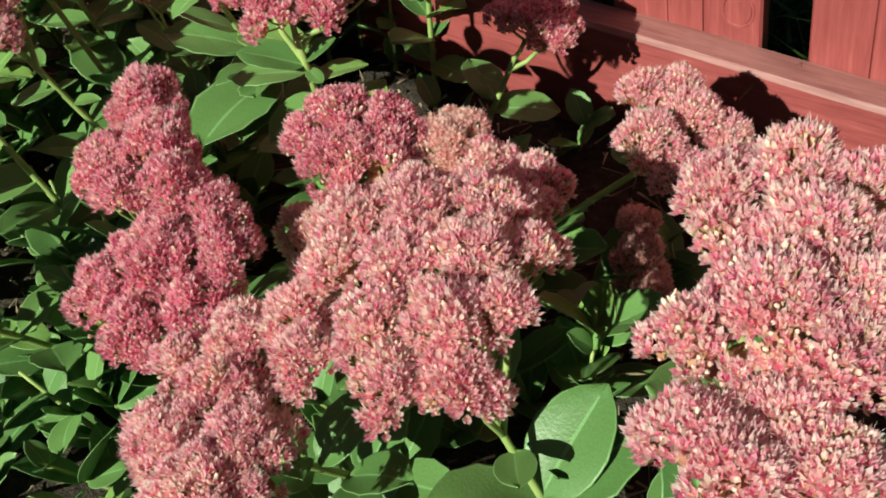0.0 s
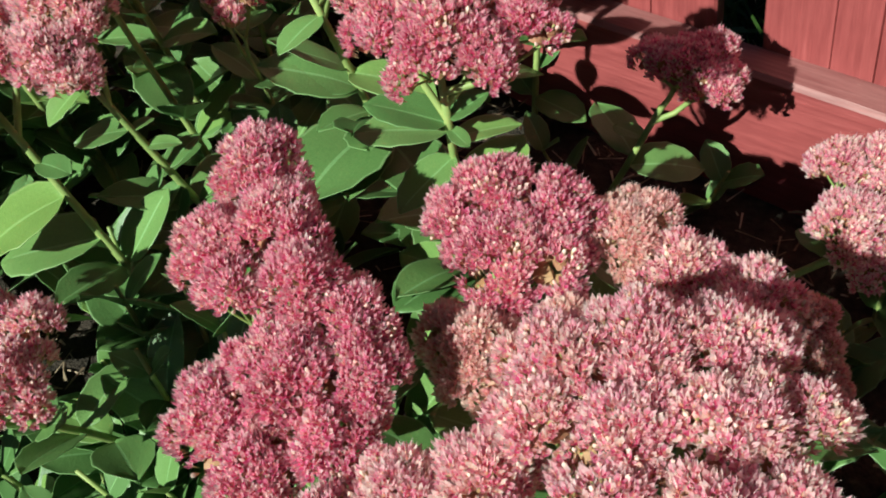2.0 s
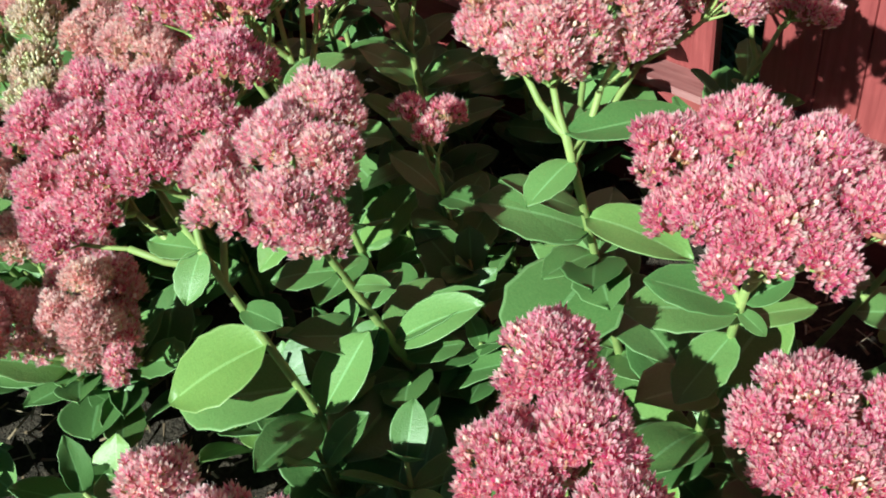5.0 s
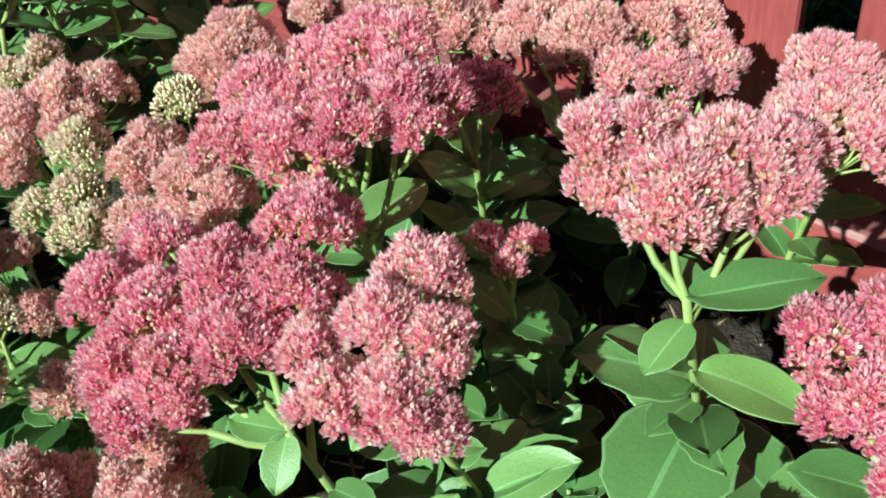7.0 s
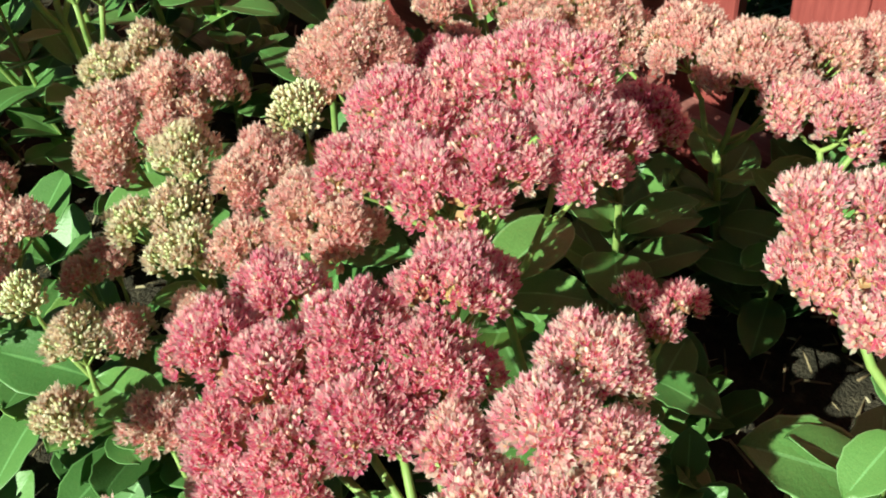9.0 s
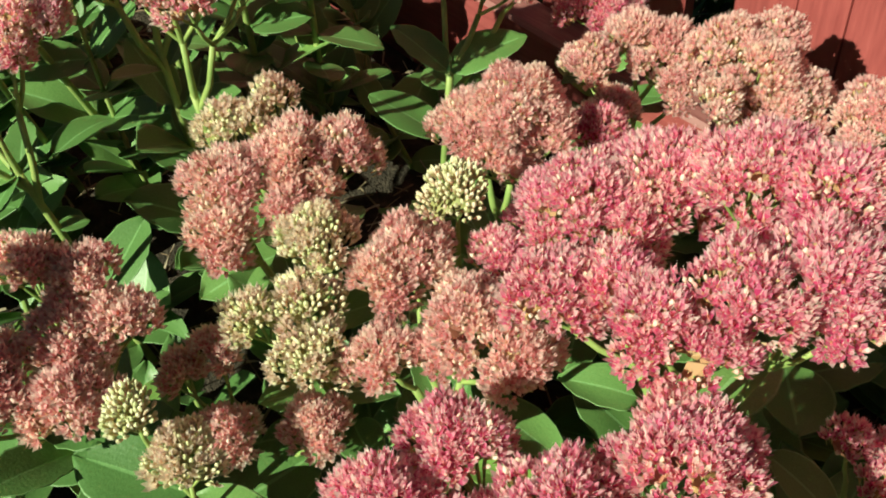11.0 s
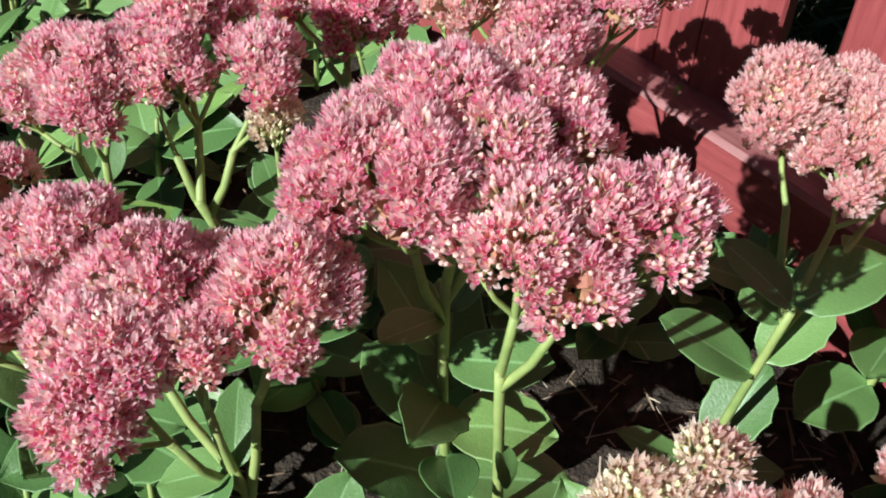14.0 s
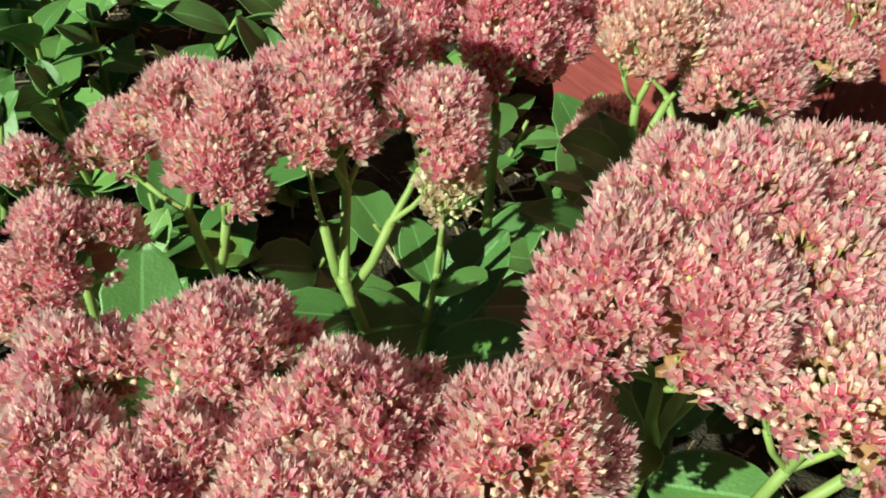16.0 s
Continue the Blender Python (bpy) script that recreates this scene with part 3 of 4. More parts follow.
thing_14 = plant([(-0.041, 0.563, 0.345, 0.072), (0.004, 0.569, 0.352, 0.082), (0.050, 0.576, 0.343, 0.078), (-0.055, 0.528, 0.337, 0.055), (-0.002, 0.520, 0.343, 0.082), (0.049, 0.515, 0.352, 0.076), (0.089, 0.527, 0.346, 0.045), (-0.014, 0.471, 0.338, 0.071), (0.037, 0.458, 0.352, 0.072), (0.071, 0.466, 0.358, 0.049), (-0.002, 0.424, 0.328, 0.061), (0.041, 0.421, 0.336, 0.056), (0.043, 0.711, 0.271, 0.067), (0.091, 0.668, 0.292, 0.053), (0.081, 0.634, 0.297, 0.057)], (0.150, 0.441), "pink", 0.05, seed=14, bare_top=0.14)
leaf_at(thing_14, 0.795, (0.069, 0.458, 0.145))
leaf_at(thing_14, 0.557, (0.168, 0.529, 0.136))
leaf_at(thing_14, 0.535, (-0.006, 0.471, 0.117))
leaf_at(thing_14, 0.591, (0.134, 0.551, 0.153))
plant([(-0.086, 0.508, 0.303, 0.065), (-0.140, 0.506, 0.281, 0.067), (-0.187, 0.493, 0.270, 0.050), (-0.074, 0.460, 0.315, 0.049), (-0.149, 0.469, 0.265, 0.092), (-0.182, 0.430, 0.261, 0.077), (-0.122, 0.414, 0.270, 0.078), (-0.139, 0.379, 0.267, 0.088)], (-0.062, 0.593), "pink", 0.04, seed=15)
plant([(0.207, 0.470, 0.448, 0.053), (0.252, 0.477, 0.458, 0.056), (0.285, 0.465, 0.452, 0.048), (0.207, 0.438, 0.444, 0.048), (0.254, 0.434, 0.448, 0.075), (0.185, 0.377, 0.431, 0.054), (0.228, 0.384, 0.445, 0.074), (0.267, 0.391, 0.444, 0.059), (0.210, 0.362, 0.425, 0.062), (0.247, 0.353, 0.435, 0.066)], (0.256, 0.581), "pink", 0.1, seed=16)
plant([(0.176, 0.319, 0.422, 0.051), (0.221, 0.326, 0.421, 0.054), (0.192, 0.293, 0.422, 0.062), (0.234, 0.296, 0.421, 0.065)], (0.229, 0.440), "pink", 0.06, seed=17)
thing_18 = plant([(0.202, 0.900, 0.215, 0.052), (0.238, 0.908, 0.214, 0.046), (0.203, 0.838, 0.201, 0.067), (0.253, 0.875, 0.200, 0.061), (0.283, 0.860, 0.180, 0.051), (0.232, 0.817, 0.172, 0.064)], (0.125, 0.837), "pink", 0.14, seed=18, bare_top=0.14, stalk=((-0.027, 0.873, -0.055), (0.205, 0.834, 0.167)))
leaf_at(thing_18, 0.947, (0.172, 0.870, 0.166))
leaf_at(thing_18, 0.989, (0.166, 0.858, 0.175))
thing_19 = plant([(0.083, 1.058, 0.222, 0.074), (0.112, 1.046, 0.206, 0.060), (0.052, 1.066, 0.224, 0.046), (0.112, 1.079, 0.224, 0.042)], (0.024, 1.03), "rose", 0.02, seed=19, tall=0.27, bare_top=0.14, stalk=((-0.042, 1.020, -0.050), (0.057, 1.044, 0.172)))
leaf_at(thing_19, 0.727, (-0.005, 1.119, 0.139))
leaf_at(thing_19, 0.673, (0.110, 1.044, 0.101))
leaf_at(thing_19, 0.832, (0.009, 1.065, 0.137))
thing_20 = plant([(-0.195, 0.869, 0.428, 0.060), (-0.150, 0.873, 0.440, 0.063), (-0.101, 0.862, 0.432, 0.065), (-0.174, 0.833, 0.412, 0.064), (-0.132, 0.825, 0.425, 0.072), (-0.074, 0.837, 0.414, 0.057), (-0.147, 0.804, 0.397, 0.053), (-0.104, 0.809, 0.401, 0.056), (-0.056, 0.826, 0.409, 0.032)], (-0.127, 0.885), "rose", 0.05, seed=20, bare_top=0.14, stalk=((-0.134, 0.904, -0.049), (-0.138, 0.819, 0.359)))
leaf_at(thing_20, 0.903, (-0.203, 0.832, 0.345))
leaf_at(thing_20, 0.851, (-0.084, 0.844, 0.318))
leaf_at(thing_20, 0.803, (-0.179, 0.779, 0.272))
leaf_at(thing_20, 0.918, (-0.106, 0.834, 0.347))
leaf_at(thing_20, 0.883, (-0.218, 0.832, 0.318))
leaf_at(thing_20, 0.890, (-0.120, 0.809, 0.310))
thing_21 = plant([(-0.452, 0.927, 0.414, 0.061), (-0.525, 0.870, 0.393, 0.043), (-0.471, 0.880, 0.414, 0.057), (-0.439, 0.870, 0.409, 0.049), (-0.501, 0.836, 0.386, 0.063), (-0.458, 0.834, 0.391, 0.062), (-0.438, 0.819, 0.377, 0.037)], (-0.374, 0.876), "pink", 0.03, seed=21, bare_top=0.14, stalk=((-0.344, 0.924, -0.042), (-0.477, 0.893, 0.325)))
leaf_at(thing_21, 0.828, (-0.515, 0.892, 0.258))
leaf_at(thing_21, 0.823, (-0.438, 0.917, 0.265))
leaf_at(thing_21, 0.630, (-0.461, 0.881, 0.162))
leaf_at(thing_21, 0.989, (-0.505, 0.852, 0.313))
leaf_at(thing_21, 0.685, (-0.412, 0.938, 0.231))
leaf_at(thing_21, 0.492, (-0.356, 0.931, 0.148))
leaf_at(thing_21, 0.769, (-0.413, 0.904, 0.246))
leaf_at(thing_21, 0.447, (-0.329, 0.960, 0.117))
leaf_at(thing_21, 0.552, (-0.371, 0.985, 0.177))
leaf_at(thing_21, 0.617, (-0.436, 0.870, 0.158))
leaf_at(thing_21, 0.420, (-0.436, 0.785, 0.17))
leaf_at(thing_21, 0.300, (-0.362, 0.795, 0.145))
thing_22 = plant([(-0.542, 0.968, 0.417, 0.071), (-0.660, 0.970, 0.392, 0.053), (-0.689, 0.927, 0.381, 0.065), (-0.596, 0.931, 0.401, 0.074), (-0.545, 0.918, 0.403, 0.064), (-0.641, 0.909, 0.384, 0.074), (-0.580, 0.883, 0.390, 0.067), (-0.670, 0.878, 0.365, 0.054), (-0.619, 0.862, 0.374, 0.069), (-0.654, 0.839, 0.354, 0.045)], (-0.435, 0.850), "rose", 0.05, seed=22, bare_top=0.14, stalk=((-0.386, 0.798, -0.042), (-0.546, 0.849, 0.326)))
leaf_at(thing_22, 1.000, (-0.594, 0.860, 0.324))
leaf_at(thing_22, 1.000, (-0.551, 0.809, 0.309))
leaf_at(thing_22, 0.750, (-0.587, 0.790, 0.218))
leaf_at(thing_22, 0.618, (-0.594, 0.816, 0.179))
leaf_at(thing_22, 0.846, (-0.485, 0.826, 0.273))
leaf_at(thing_22, 0.456, (-0.395, 0.879, 0.149))
leaf_at(thing_22, 0.468, (-0.490, 0.791, 0.118))
leaf_at(thing_22, 0.256, (-0.352, 0.856, 0.059))
leaf_at(thing_22, 0.256, (-0.523, 0.822, 0.038))
leaf_at(thing_22, 0.244, (-0.414, 0.767, 0.029))
leaf_at(thing_22, 0.410, (-0.456, 0.767, 0.089))
leaf_at(thing_22, 0.320, (-0.436, 0.712, 0.145))
leaf_at(thing_22, 0.240, (-0.394, 0.722, 0.12))
leaf_at(thing_22, 0.220, (-0.356, 0.77, 0.13))
plant([(-0.540, 0.681, 0.262, 0.054), (-0.482, 0.635, 0.273, 0.076), (-0.439, 0.642, 0.278, 0.043), (-0.540, 0.628, 0.250, 0.070), (-0.440, 0.594, 0.270, 0.072), (-0.498, 0.585, 0.256, 0.082), (-0.555, 0.606, 0.252, 0.060)], (-0.431, 0.705), "pink", 0.05, seed=23)
plant([(-0.716, 0.936, 0.222, 0.061), (-0.685, 0.918, 0.212, 0.055), (-0.673, 0.881, 0.193, 0.049), (-0.728, 0.887, 0.180, 0.061), (-0.658, 0.851, 0.172, 0.031)], (-0.678, 0.987), "pink", 0.06, seed=27)
plant([(-0.421, 1.097, 0.291, 0.023), (-0.386, 1.097, 0.284, 0.033), (-0.399, 1.076, 0.279, 0.023)], (-0.385, 1.119), "rose", 0.02, seed=24)
plant([(0.197, 0.849, 0.067, 0.049), (0.197, 0.822, 0.043, 0.060), (0.198, 0.779, 0.020, 0.070)], (0.176, 0.884), "peach", 0.1, seed=26)
plant([(-0.746, 0.852, 0.221, 0.067), (-0.688, 0.914, 0.206, 0.053), (-0.698, 0.875, 0.193, 0.059), (-0.787, 0.960, 0.224, 0.058)], (-0.721, 0.982), "peach", 0.15, seed=28)
thing_29 = plant([(-0.338, 1.003, 0.481, 0.046), (-0.307, 1.000, 0.488, 0.044), (-0.325, 0.992, 0.444, 0.060), (-0.282, 0.972, 0.461, 0.079), (-0.251, 0.991, 0.476, 0.065), (-0.221, 0.988, 0.475, 0.065), (-0.179, 1.036, 0.472, 0.067), (-0.150, 1.020, 0.473, 0.056), (-0.218, 0.975, 0.446, 0.034), (-0.285, 0.956, 0.443, 0.055)], (-0.224, 0.961), "pink", 0.05, seed=29, bare_top=0.14, stalk=((-0.184, 1.027, -0.045), (-0.268, 0.943, 0.380)))
leaf_at(thing_29, 0.927, (-0.296, 0.907, 0.347))
leaf_at(thing_29, 0.702, (-0.335, 0.971, 0.298))
leaf_at(thing_29, 0.759, (-0.163, 0.919, 0.296))
leaf_at(thing_29, 0.584, (-0.248, 0.874, 0.210))
leaf_at(thing_29, 1.000, (-0.176, 0.948, 0.404))
leaf_at(thing_29, 0.631, (-0.279, 0.932, 0.250))
leaf_at(thing_29, 0.989, (-0.271, 0.983, 0.387))
leaf_at(thing_29, 0.709, (-0.327, 0.971, 0.295))
leaf_at(thing_29, 0.590, (-0.292, 0.862, 0.226))
leaf_at(thing_29, 0.769, (-0.319, 0.959, 0.322))
leaf_at(thing_29, 0.537, (-0.165, 0.878, 0.213))
plant([(-0.295, 1.308, 0.332, 0.065), (-0.249, 1.295, 0.334, 0.076), (-0.201, 1.327, 0.332, 0.066)], (-0.263, 1.339), "pink", 0.06, seed=30)
plant([(-0.191, 1.392, 0.302, 0.048)], None, "green", 0.5, seed=31)
plant([(-0.106, 1.286, 0.362, 0.073), (-0.080, 1.268, 0.354, 0.072), (-0.020, 1.304, 0.333, 0.063), (-0.038, 1.262, 0.326, 0.073)], None, "pink", 0.05, seed=32)
thing_33 = plant([(-0.566, 1.035, 0.441, 0.060), (-0.527, 1.051, 0.458, 0.067), (-0.484, 1.076, 0.459, 0.065), (-0.540, 1.029, 0.439, 0.049), (-0.469, 1.059, 0.447, 0.047), (-0.451, 1.094, 0.449, 0.043), (-0.626, 1.062, 0.421, 0.059), (-0.594, 1.065, 0.433, 0.048)], (-0.467, 1.106), "rose", 0.05, seed=33, bare_top=0.14)
leaf_at(thing_33, 1.000, (-0.484, 1.136, 0.338))
plant([(-0.611, 1.262, 0.338, 0.060), (-0.640, 1.205, 0.338, 0.060), (-0.578, 1.296, 0.336, 0.055), (-0.620, 1.313, 0.343, 0.045), (-0.668, 1.150, 0.350, 0.045)], (-0.58, 1.29), "rose", 0.05, seed=64)
plant([(-0.616, 1.149, 0.409, 0.083), (-0.567, 1.173, 0.421, 0.081), (-0.519, 1.146, 0.462, 0.073), (-0.482, 1.122, 0.479, 0.050), (-0.588, 1.131, 0.410, 0.047)], (-0.504, 1.197), "rose", 0.05, seed=34)
plant([(-0.431, 1.228, 0.363, 0.061), (-0.456, 1.210, 0.361, 0.044)], None, "rose", 0.05, seed=35)
plant([(-0.793, 1.122, 0.365, 0.054), (-0.827, 1.075, 0.325, 0.044), (-0.780, 1.058, 0.322, 0.055), (-0.794, 1.091, 0.336, 0.046)], (-0.719, 1.108), "green", 0.55, seed=36)
plant([(-0.729, 1.134, 0.354, 0.060), (-0.743, 1.111, 0.351, 0.049), (-0.674, 1.076, 0.368, 0.060), (-0.730, 1.062, 0.329, 0.048), (-0.643, 1.057, 0.365, 0.050), (-0.687, 1.069, 0.344, 0.044)], (-0.659, 1.136), "peach", 0.16, seed=37)
plant([(-0.706, 1.170, 0.387, 0.047)], (-0.688, 1.162), "green", 1.0, seed=38)
plant([(-0.875, 1.159, 0.366, 0.065), (-0.836, 1.192, 0.370, 0.071), (-0.804, 1.212, 0.369, 0.048), (-0.869, 1.132, 0.351, 0.057), (-0.828, 1.161, 0.357, 0.058), (-0.866, 1.122, 0.334, 0.035)], (-0.797, 1.209), "peach", 0.08, seed=39)
plant([(-0.892, 1.204, 0.383, 0.038), (-0.872, 1.209, 0.390, 0.024), (-0.859, 1.225, 0.402, 0.029)], (-0.838, 1.234), "green", 0.35, seed=40)
plant([(-0.718, 1.282, 0.357, 0.063), (-0.684, 1.282, 0.385, 0.068), (-0.656, 1.275, 0.365, 0.044), (-0.697, 1.263, 0.344, 0.058)], (-0.676, 1.318), "peach", 0.08, seed=41)
plant([(-0.641, 1.417, 0.335, 0.050), (-0.613, 1.382, 0.314, 0.044), (-0.579, 1.460, 0.328, 0.071), (-0.557, 1.433, 0.315, 0.056), (-0.603, 1.469, 0.341, 0.049)], (-0.579, 1.453), "peach", 0.05, seed=42)
plant([(-0.522, 1.437, 0.360, 0.060), (-0.494, 1.412, 0.355, 0.061), (-0.527, 1.377, 0.341, 0.036), (-0.483, 1.464, 0.359, 0.052)], (-0.452, 1.428), "peach", 0.1, seed=43)
plant([(-0.390, 1.398, 0.332, 0.086), (-0.328, 1.347, 0.354, 0.088), (-0.268, 1.358, 0.352, 0.064), (-0.218, 1.391, 0.344, 0.065), (-0.470, 1.416, 0.325, 0.091)], (-0.297, 1.382), "peach", 0.12, seed=44)
plant([(-0.970, 1.049, 0.374, 0.040), (-0.931, 1.054, 0.362, 0.052), (-0.903, 1.034, 0.351, 0.046), (-0.932, 1.015, 0.345, 0.052), (-0.967, 0.980, 0.336, 0.062), (-0.921, 0.988, 0.321, 0.064), (-0.979, 0.949, 0.324, 0.048)], (-0.848, 1.079), "peach", 0.08, seed=45)
plant([(-0.981, 0.997, 0.410, 0.037), (-0.982, 0.966, 0.395, 0.036), (-0.966, 0.985, 0.394, 0.028)], (-0.892, 1.056), "green", 0.3, seed=58)
plant([(-0.869, 0.978, 0.338, 0.033)], (-0.824, 1.021), "green", 1.0, seed=46)
plant([(-0.844, 0.979, 0.291, 0.049), (-0.832, 0.920, 0.275, 0.043)], (-0.812, 1.037), "green", 0.4, seed=47)
plant([(-0.773, 0.831, 0.254, 0.076), (-0.684, 0.887, 0.242, 0.042), (-0.663, 0.842, 0.235, 0.045), (-0.704, 0.858, 0.233, 0.035)], (-0.774, 0.963), "peach", 0.06, seed=48)
plant([(-0.863, 1.074, 0.278, 0.036), (-0.849, 1.041, 0.229, 0.045), (-0.779, 1.050, 0.248, 0.047), (-0.887, 1.057, 0.269, 0.029)], (-0.776, 1.070), "peach", 0.05, seed=49)
thing_50 = plant([(-1.214, 1.265, 0.397, 0.068), (-1.149, 1.241, 0.405, 0.083), (-1.080, 1.248, 0.420, 0.071), (-1.158, 1.197, 0.401, 0.072), (-1.160, 1.172, 0.378, 0.052), (-1.117, 1.214, 0.400, 0.046), (-1.084, 1.234, 0.407, 0.047)], (-1.039, 1.280), "pink", 0.08, seed=50, bare_top=0.14, stalk=((-1.049, 1.236, -0.011), (-1.111, 1.221, 0.272)))
leaf_at(thing_50, 1.000, (-1.160, 1.210, 0.263))
leaf_at(thing_50, 0.763, (-1.075, 1.244, 0.205))
leaf_at(thing_50, 1.000, (-1.123, 1.265, 0.303))
leaf_at(thing_50, 1.000, (-1.131, 1.191, 0.252))
plant([(-1.026, 1.355, 0.471, 0.084), (-1.058, 1.306, 0.461, 0.074), (-0.987, 1.375, 0.469, 0.079), (-0.960, 1.352, 0.466, 0.049), (-1.024, 1.300, 0.472, 0.059), (-0.990, 1.326, 0.474, 0.053), (-1.068, 1.293, 0.448, 0.041), (-1.034, 1.281, 0.453, 0.030)], (-0.978, 1.343), "pink", 0.06, seed=51)
thing_52 = plant([(-0.968, 1.289, 0.458, 0.079), (-0.908, 1.315, 0.467, 0.050), (-0.939, 1.276, 0.446, 0.052), (-0.935, 1.302, 0.465, 0.050), (-0.901, 1.305, 0.454, 0.037), (-0.992, 1.287, 0.446, 0.037)], (-0.968, 1.359), "pink", 0.3, seed=52, bare_top=0.24, stalk=((-0.937, 1.319, -0.013), (-0.970, 1.299, 0.327)))
leaf_at(thing_52, 0.743, (-0.944, 1.289, 0.215))
plant([(-1.150, 1.409, 0.384, 0.036)], (-1.129, 1.439), "green", 0.3, seed=57)
plant([(-1.294, 1.404, 0.399, 0.056), (-1.259, 1.398, 0.411, 0.058), (-1.340, 1.413, 0.352, 0.048), (-1.259, 1.369, 0.401, 0.048)], (-1.25, 1.46), "pink", 0.06, seed=66, bare_top=0.14)
thing_55 = plant([(-1.227, 1.445, 0.427, 0.072), (-1.217, 1.412, 0.417, 0.055), (-1.163, 1.428, 0.418, 0.056), (-1.200, 1.458, 0.425, 0.033), (-1.154, 1.411, 0.408, 0.032), (-1.223, 1.390, 0.410, 0.031)], (-1.140, 1.332), "pink", 0.06, seed=55, bare_top=0.14, stalk=((-1.145, 1.474, -0.002), (-1.196, 1.379, 0.325)))
leaf_at(thing_55, 0.764, (-1.208, 1.417, 0.269))
leaf_at(thing_55, 0.847, (-1.242, 1.378, 0.285))
leaf_at(thing_55, 0.737, (-1.149, 1.447, 0.269))
thing_53 = plant([(-0.815, 1.562, 0.382, 0.078), (-0.755, 1.553, 0.362, 0.101), (-0.701, 1.574, 0.365, 0.065), (-0.759, 1.588, 0.378, 0.061), (-0.721, 1.534, 0.355, 0.041)], (-0.785, 1.588), "peach", 0.06, seed=53, bare_top=0.14, stalk=((-0.790, 1.457, -0.015), (-0.777, 1.457, 0.274)))
leaf_at(thing_53, 1.000, (-0.837, 1.472, 0.314))
leaf_at(thing_53, 1.000, (-0.718, 1.503, 0.312))
leaf_at(thing_53, 0.931, (-0.810, 1.482, 0.258))
leaf_at(thing_53, 0.769, (-0.741, 1.498, 0.254))
leaf_at(thing_53, 0.718, (-0.862, 1.458, 0.233))
plant([(-0.644, 1.600, 0.286, 0.081), (-0.626, 1.627, 0.295, 0.046)], None, "rose", 0.02, seed=54)
plant([(-1.345, 1.346, 0.333, 0.061), (-1.381, 1.380, 0.344, 0.035), (-1.345, 1.321, 0.317, 0.046), (-1.327, 1.356, 0.333, 0.044)], (-1.300, 1.425), "pink", 0.06, seed=59)
plant([(-1.275, 1.243, 0.383, 0.055), (-1.259, 1.202, 0.393, 0.050), (-1.260, 1.251, 0.387, 0.036), (-1.210, 1.213, 0.397, 0.050), (-1.175, 1.212, 0.401, 0.052), (-1.223, 1.192, 0.397, 0.046), (-1.146, 1.211, 0.405, 0.046)], (-1.237, 1.356), "pink", 0.06, seed=60)
plant([(-1.085, 1.050, 0.285, 0.062), (-1.130, 1.020, 0.290, 0.064), (-1.100, 0.990, 0.275, 0.055)], (-1.05, 1.10), "pink", 0.06, seed=65)
thing_56 = plant([(-1.203, 1.580, 0.373, 0.064), (-1.145, 1.592, 0.382, 0.090), (-1.147, 1.577, 0.362, 0.064), (-1.179, 1.591, 0.377, 0.045)], (-1.128, 1.599), "rose", 0.05, seed=56, bare_top=0.14, stalk=((-1.109, 1.545, -0.012), (-1.143, 1.541, 0.335)))
leaf_at(thing_56, 0.597, (-1.058, 1.564, 0.199))
leaf_at(thing_56, 0.597, (-1.165, 1.520, 0.201))
leaf_at(thing_56, 0.845, (-1.115, 1.555, 0.255))
plant([(-1.053, 1.561, 0.412, 0.062), (-1.025, 1.581, 0.402, 0.032), (-1.074, 1.545, 0.408, 0.027)], (-1.032, 1.576), "peach", 0.2, seed=61)
plant([(-0.998, 1.561, 0.398, 0.069), (-0.962, 1.605, 0.405, 0.054), (-0.944, 1.593, 0.405, 0.039), (-1.077, 1.625, 0.383, 0.046), (-0.910, 1.680, 0.389, 0.044), (-0.994, 1.648, 0.389, 0.070)], (-0.975, 1.583), "pink", 0.06, seed=62)
plant([(-1.050, 1.701, 0.220, 0.068)], None, "peach", 0.2, seed=63)


# ---- leafy shoots that fill the bed ----


def shoot(x, y, height, seed, leaf_size=0.066, lean=(0.0, 0.0), first=0.02):
    """A leafy stonecrop stem with no flowers in view."""
    rng = random.Random(seed)
    base = Vector((x, y, ground_z(x, y) - 0.01))
    top = base + Vector((lean[0], lean[1], height))
    thing = new("stonecrop_shoot")
    thing.location = base
    tagged(thing, "leafy green stonecrop shoot low in the bed", "plant", "stonecrop shoots in the bed")
    pts = [base.lerp(top, k / 5) - base for k in range(6)]
    sv, st = tube_arrays(pts, [0.0042 * (1 - 0.1 * k) for k in range(6)], 7)
    part("stem", raw_mesh("stem", sv, st, None, [STEM], True), thing)
    turn, s = rng.uniform(0, 3), first
    while s < height:
        t = s / height
        at = base.lerp(top, t)
        for k in range(rng.choice((2, 2, 3))):
            a = turn + k * (math.pi if k < 2 else 1.57) + rng.uniform(-0.4, 0.4)
            add_leaf(thing, base, at, (math.cos(a), math.sin(a), rng.uniform(0.1, 1.7) + 0.8 * (t > 0.85)), leaf_size * rng.uniform(0.7, 1.25) * (1 - 0.35 * (t > 0.85)), rng, rng.uniform(-0.7, 0.7))
        turn += 1.57 + rng.uniform(-0.3, 0.3)
        s += rng.uniform(0.03, 0.045)
    return thing


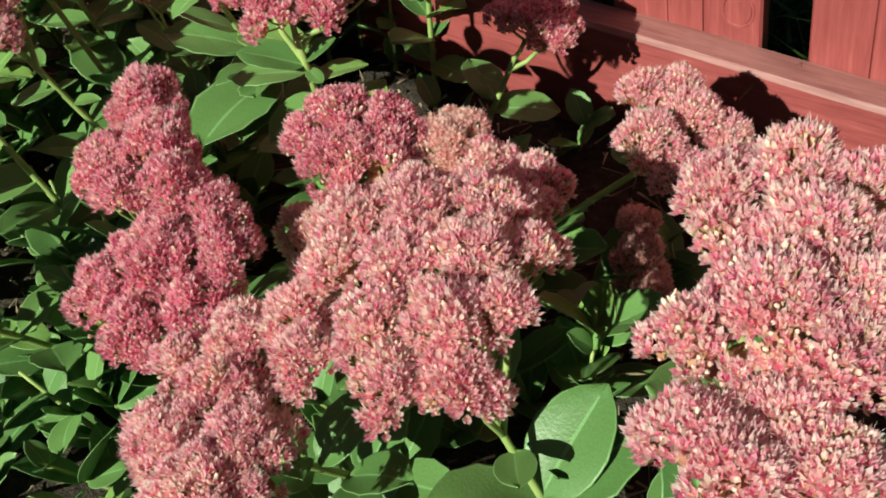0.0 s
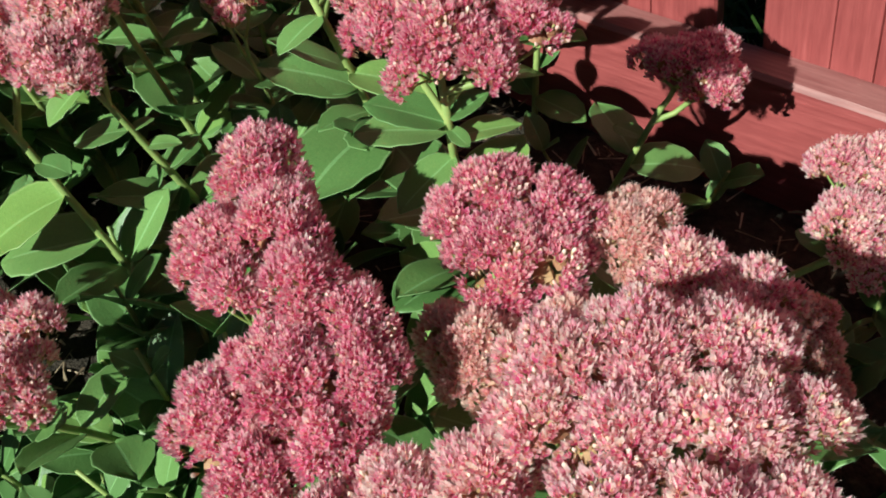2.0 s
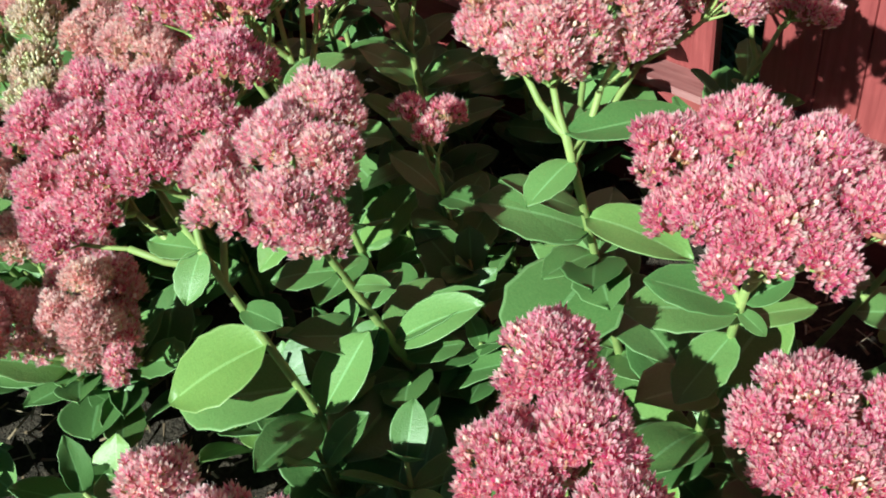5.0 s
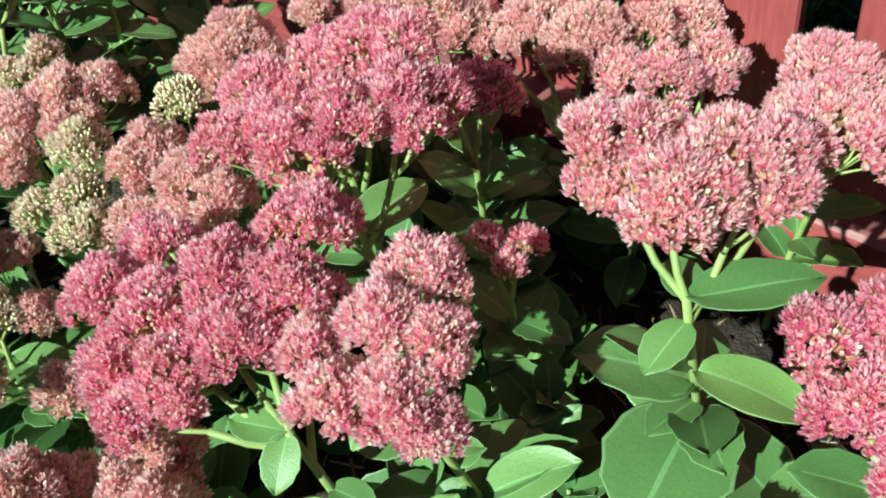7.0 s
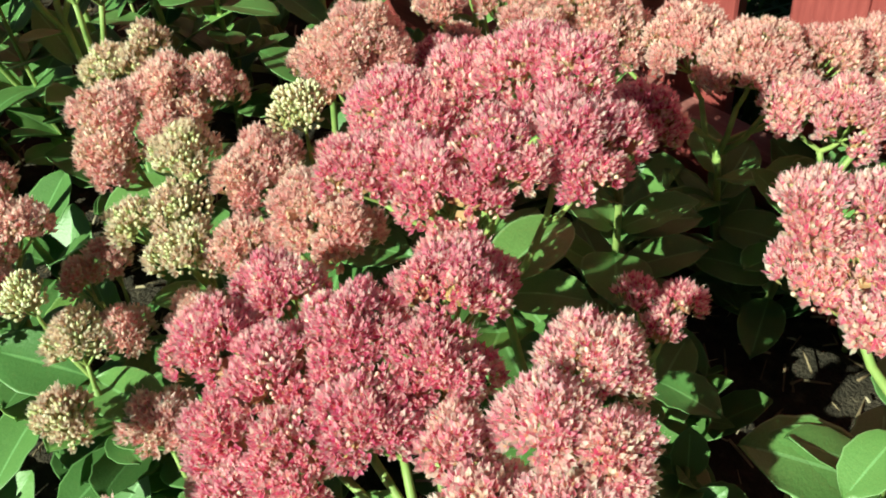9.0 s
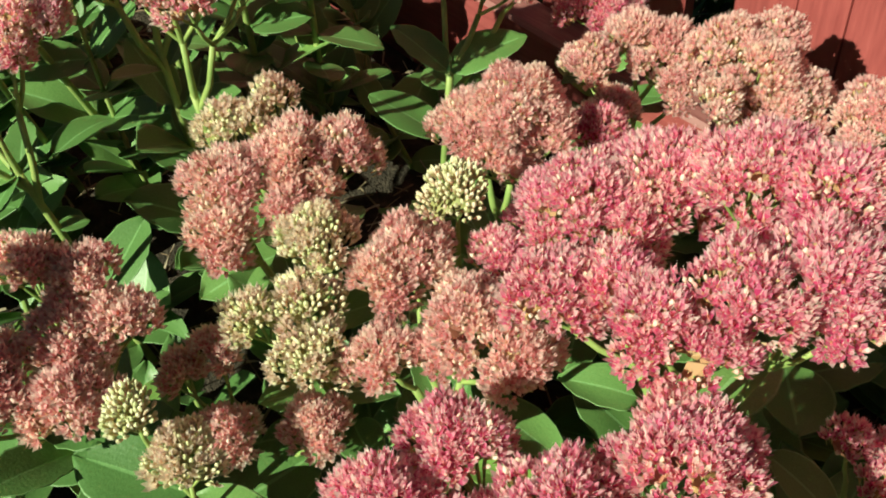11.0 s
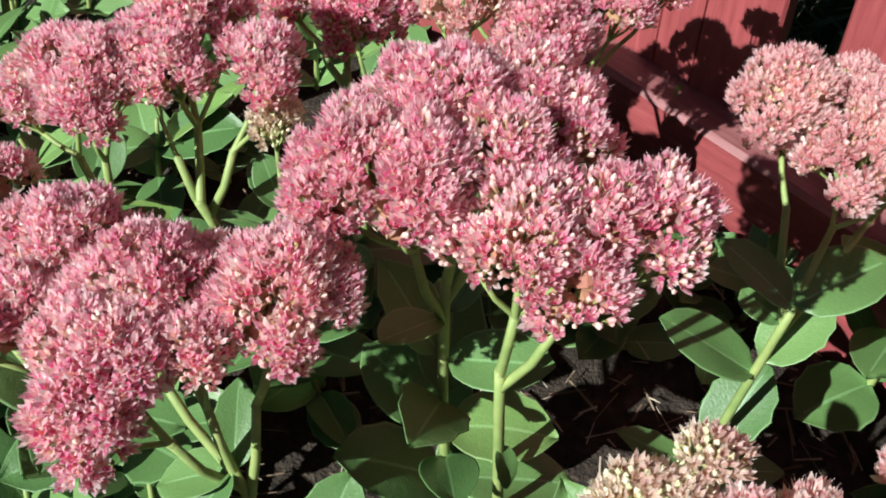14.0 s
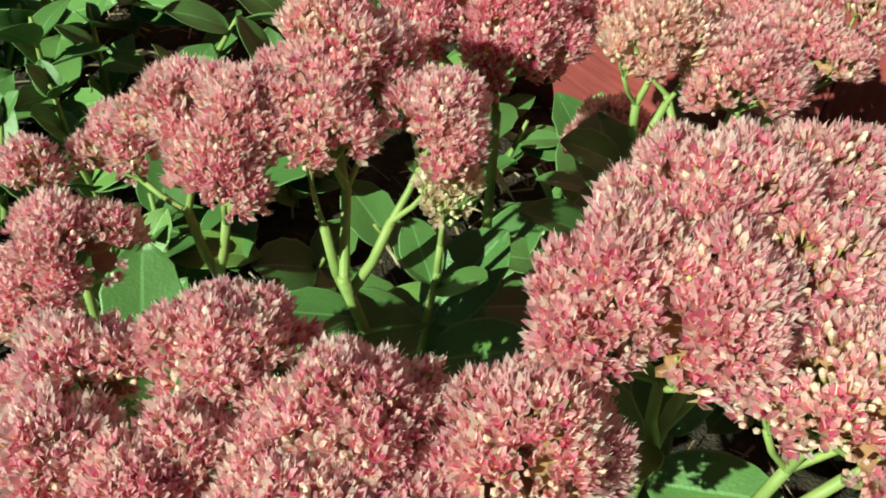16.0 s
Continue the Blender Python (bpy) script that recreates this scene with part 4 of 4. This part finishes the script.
def fill():
    """Shoots along the bed, thickest towards the fence and at the far end."""
    rng = random.Random(77)
    k = 0
    for i in range(40):
        for j in range(13):
            s = -0.45 + i * 0.085 + rng.uniform(-0.03, 0.03)
            q = -0.10 - j * 0.085 + rng.uniform(-0.03, 0.03)
            p = FENCE + ALONG_FLAT * s + AWAY * q
            far_end = s > 1.2
            h = rng.uniform(0.06, 0.14) if j < 3 else rng.uniform(0.07, 0.15)
            if min((p.x - a) ** 2 + (p.y - b) ** 2 for a, b in ((-0.86, 1.42), (-1.05, 1.33), (-1.15, 1.53))) < 0.03:
                h *= 0.5
                if rng.random() < 0.6:
                    continue
            k += 1
            if j > 10 and not far_end:
                continue
            if j > 6 and not far_end:
                h *= 0.75
            bare_spot = (p.x + 0.44) ** 2 + (p.y - 0.55) ** 2 < 0.008
            if rng.random() < (0.72 if far_end else 0.34 if j < 4 else 0.54) and not bare_spot:
                shoot(p.x, p.y, h, 500 + k, rng.uniform(0.058, 0.085), (rng.uniform(-0.04, 0.04), rng.uniform(-0.04, 0.04)))


fill()
for k, (x, y, h, lx, ly) in enumerate(((-0.43, 0.77, 0.21, -0.03, 0.01), (-0.37, 0.75, 0.24, -0.01, 0.01), (-0.33, 0.71, 0.24, 0.0, 0.0), (-0.39, 0.70, 0.22, -0.02, 0.0), (-0.34, 0.98, 0.19, -0.03, 0.01), (-0.45, 0.9, 0.19, -0.03, 0.01), (-0.31, 0.93, 0.17, -0.03, 0.01), (-0.33, 1.02, 0.19, -0.03, 0.01))):
    shoot(x, y, h, 950 + k, 0.078, (lx, ly))
for k, (x, y, h, lx, ly) in enumerate(((-0.56, 0.66, 0.16, -0.08, 0.02), (-0.52, 0.60, 0.13, -0.09, -0.02), (-0.47, 0.66, 0.14, -0.05, 0.03), (-0.40, 0.62, 0.12, -0.08, 0.02),
                                       (-0.36, 0.56, 0.10, -0.07, -0.02), (-0.60, 0.74, 0.17, -0.06, 0.0), (-0.44, 0.72, 0.15, -0.04, 0.02), (-0.33, 0.66, 0.13, -0.03, 0.03))):
    shoot(x, y, h, 900 + k, 0.066, (lx, ly))
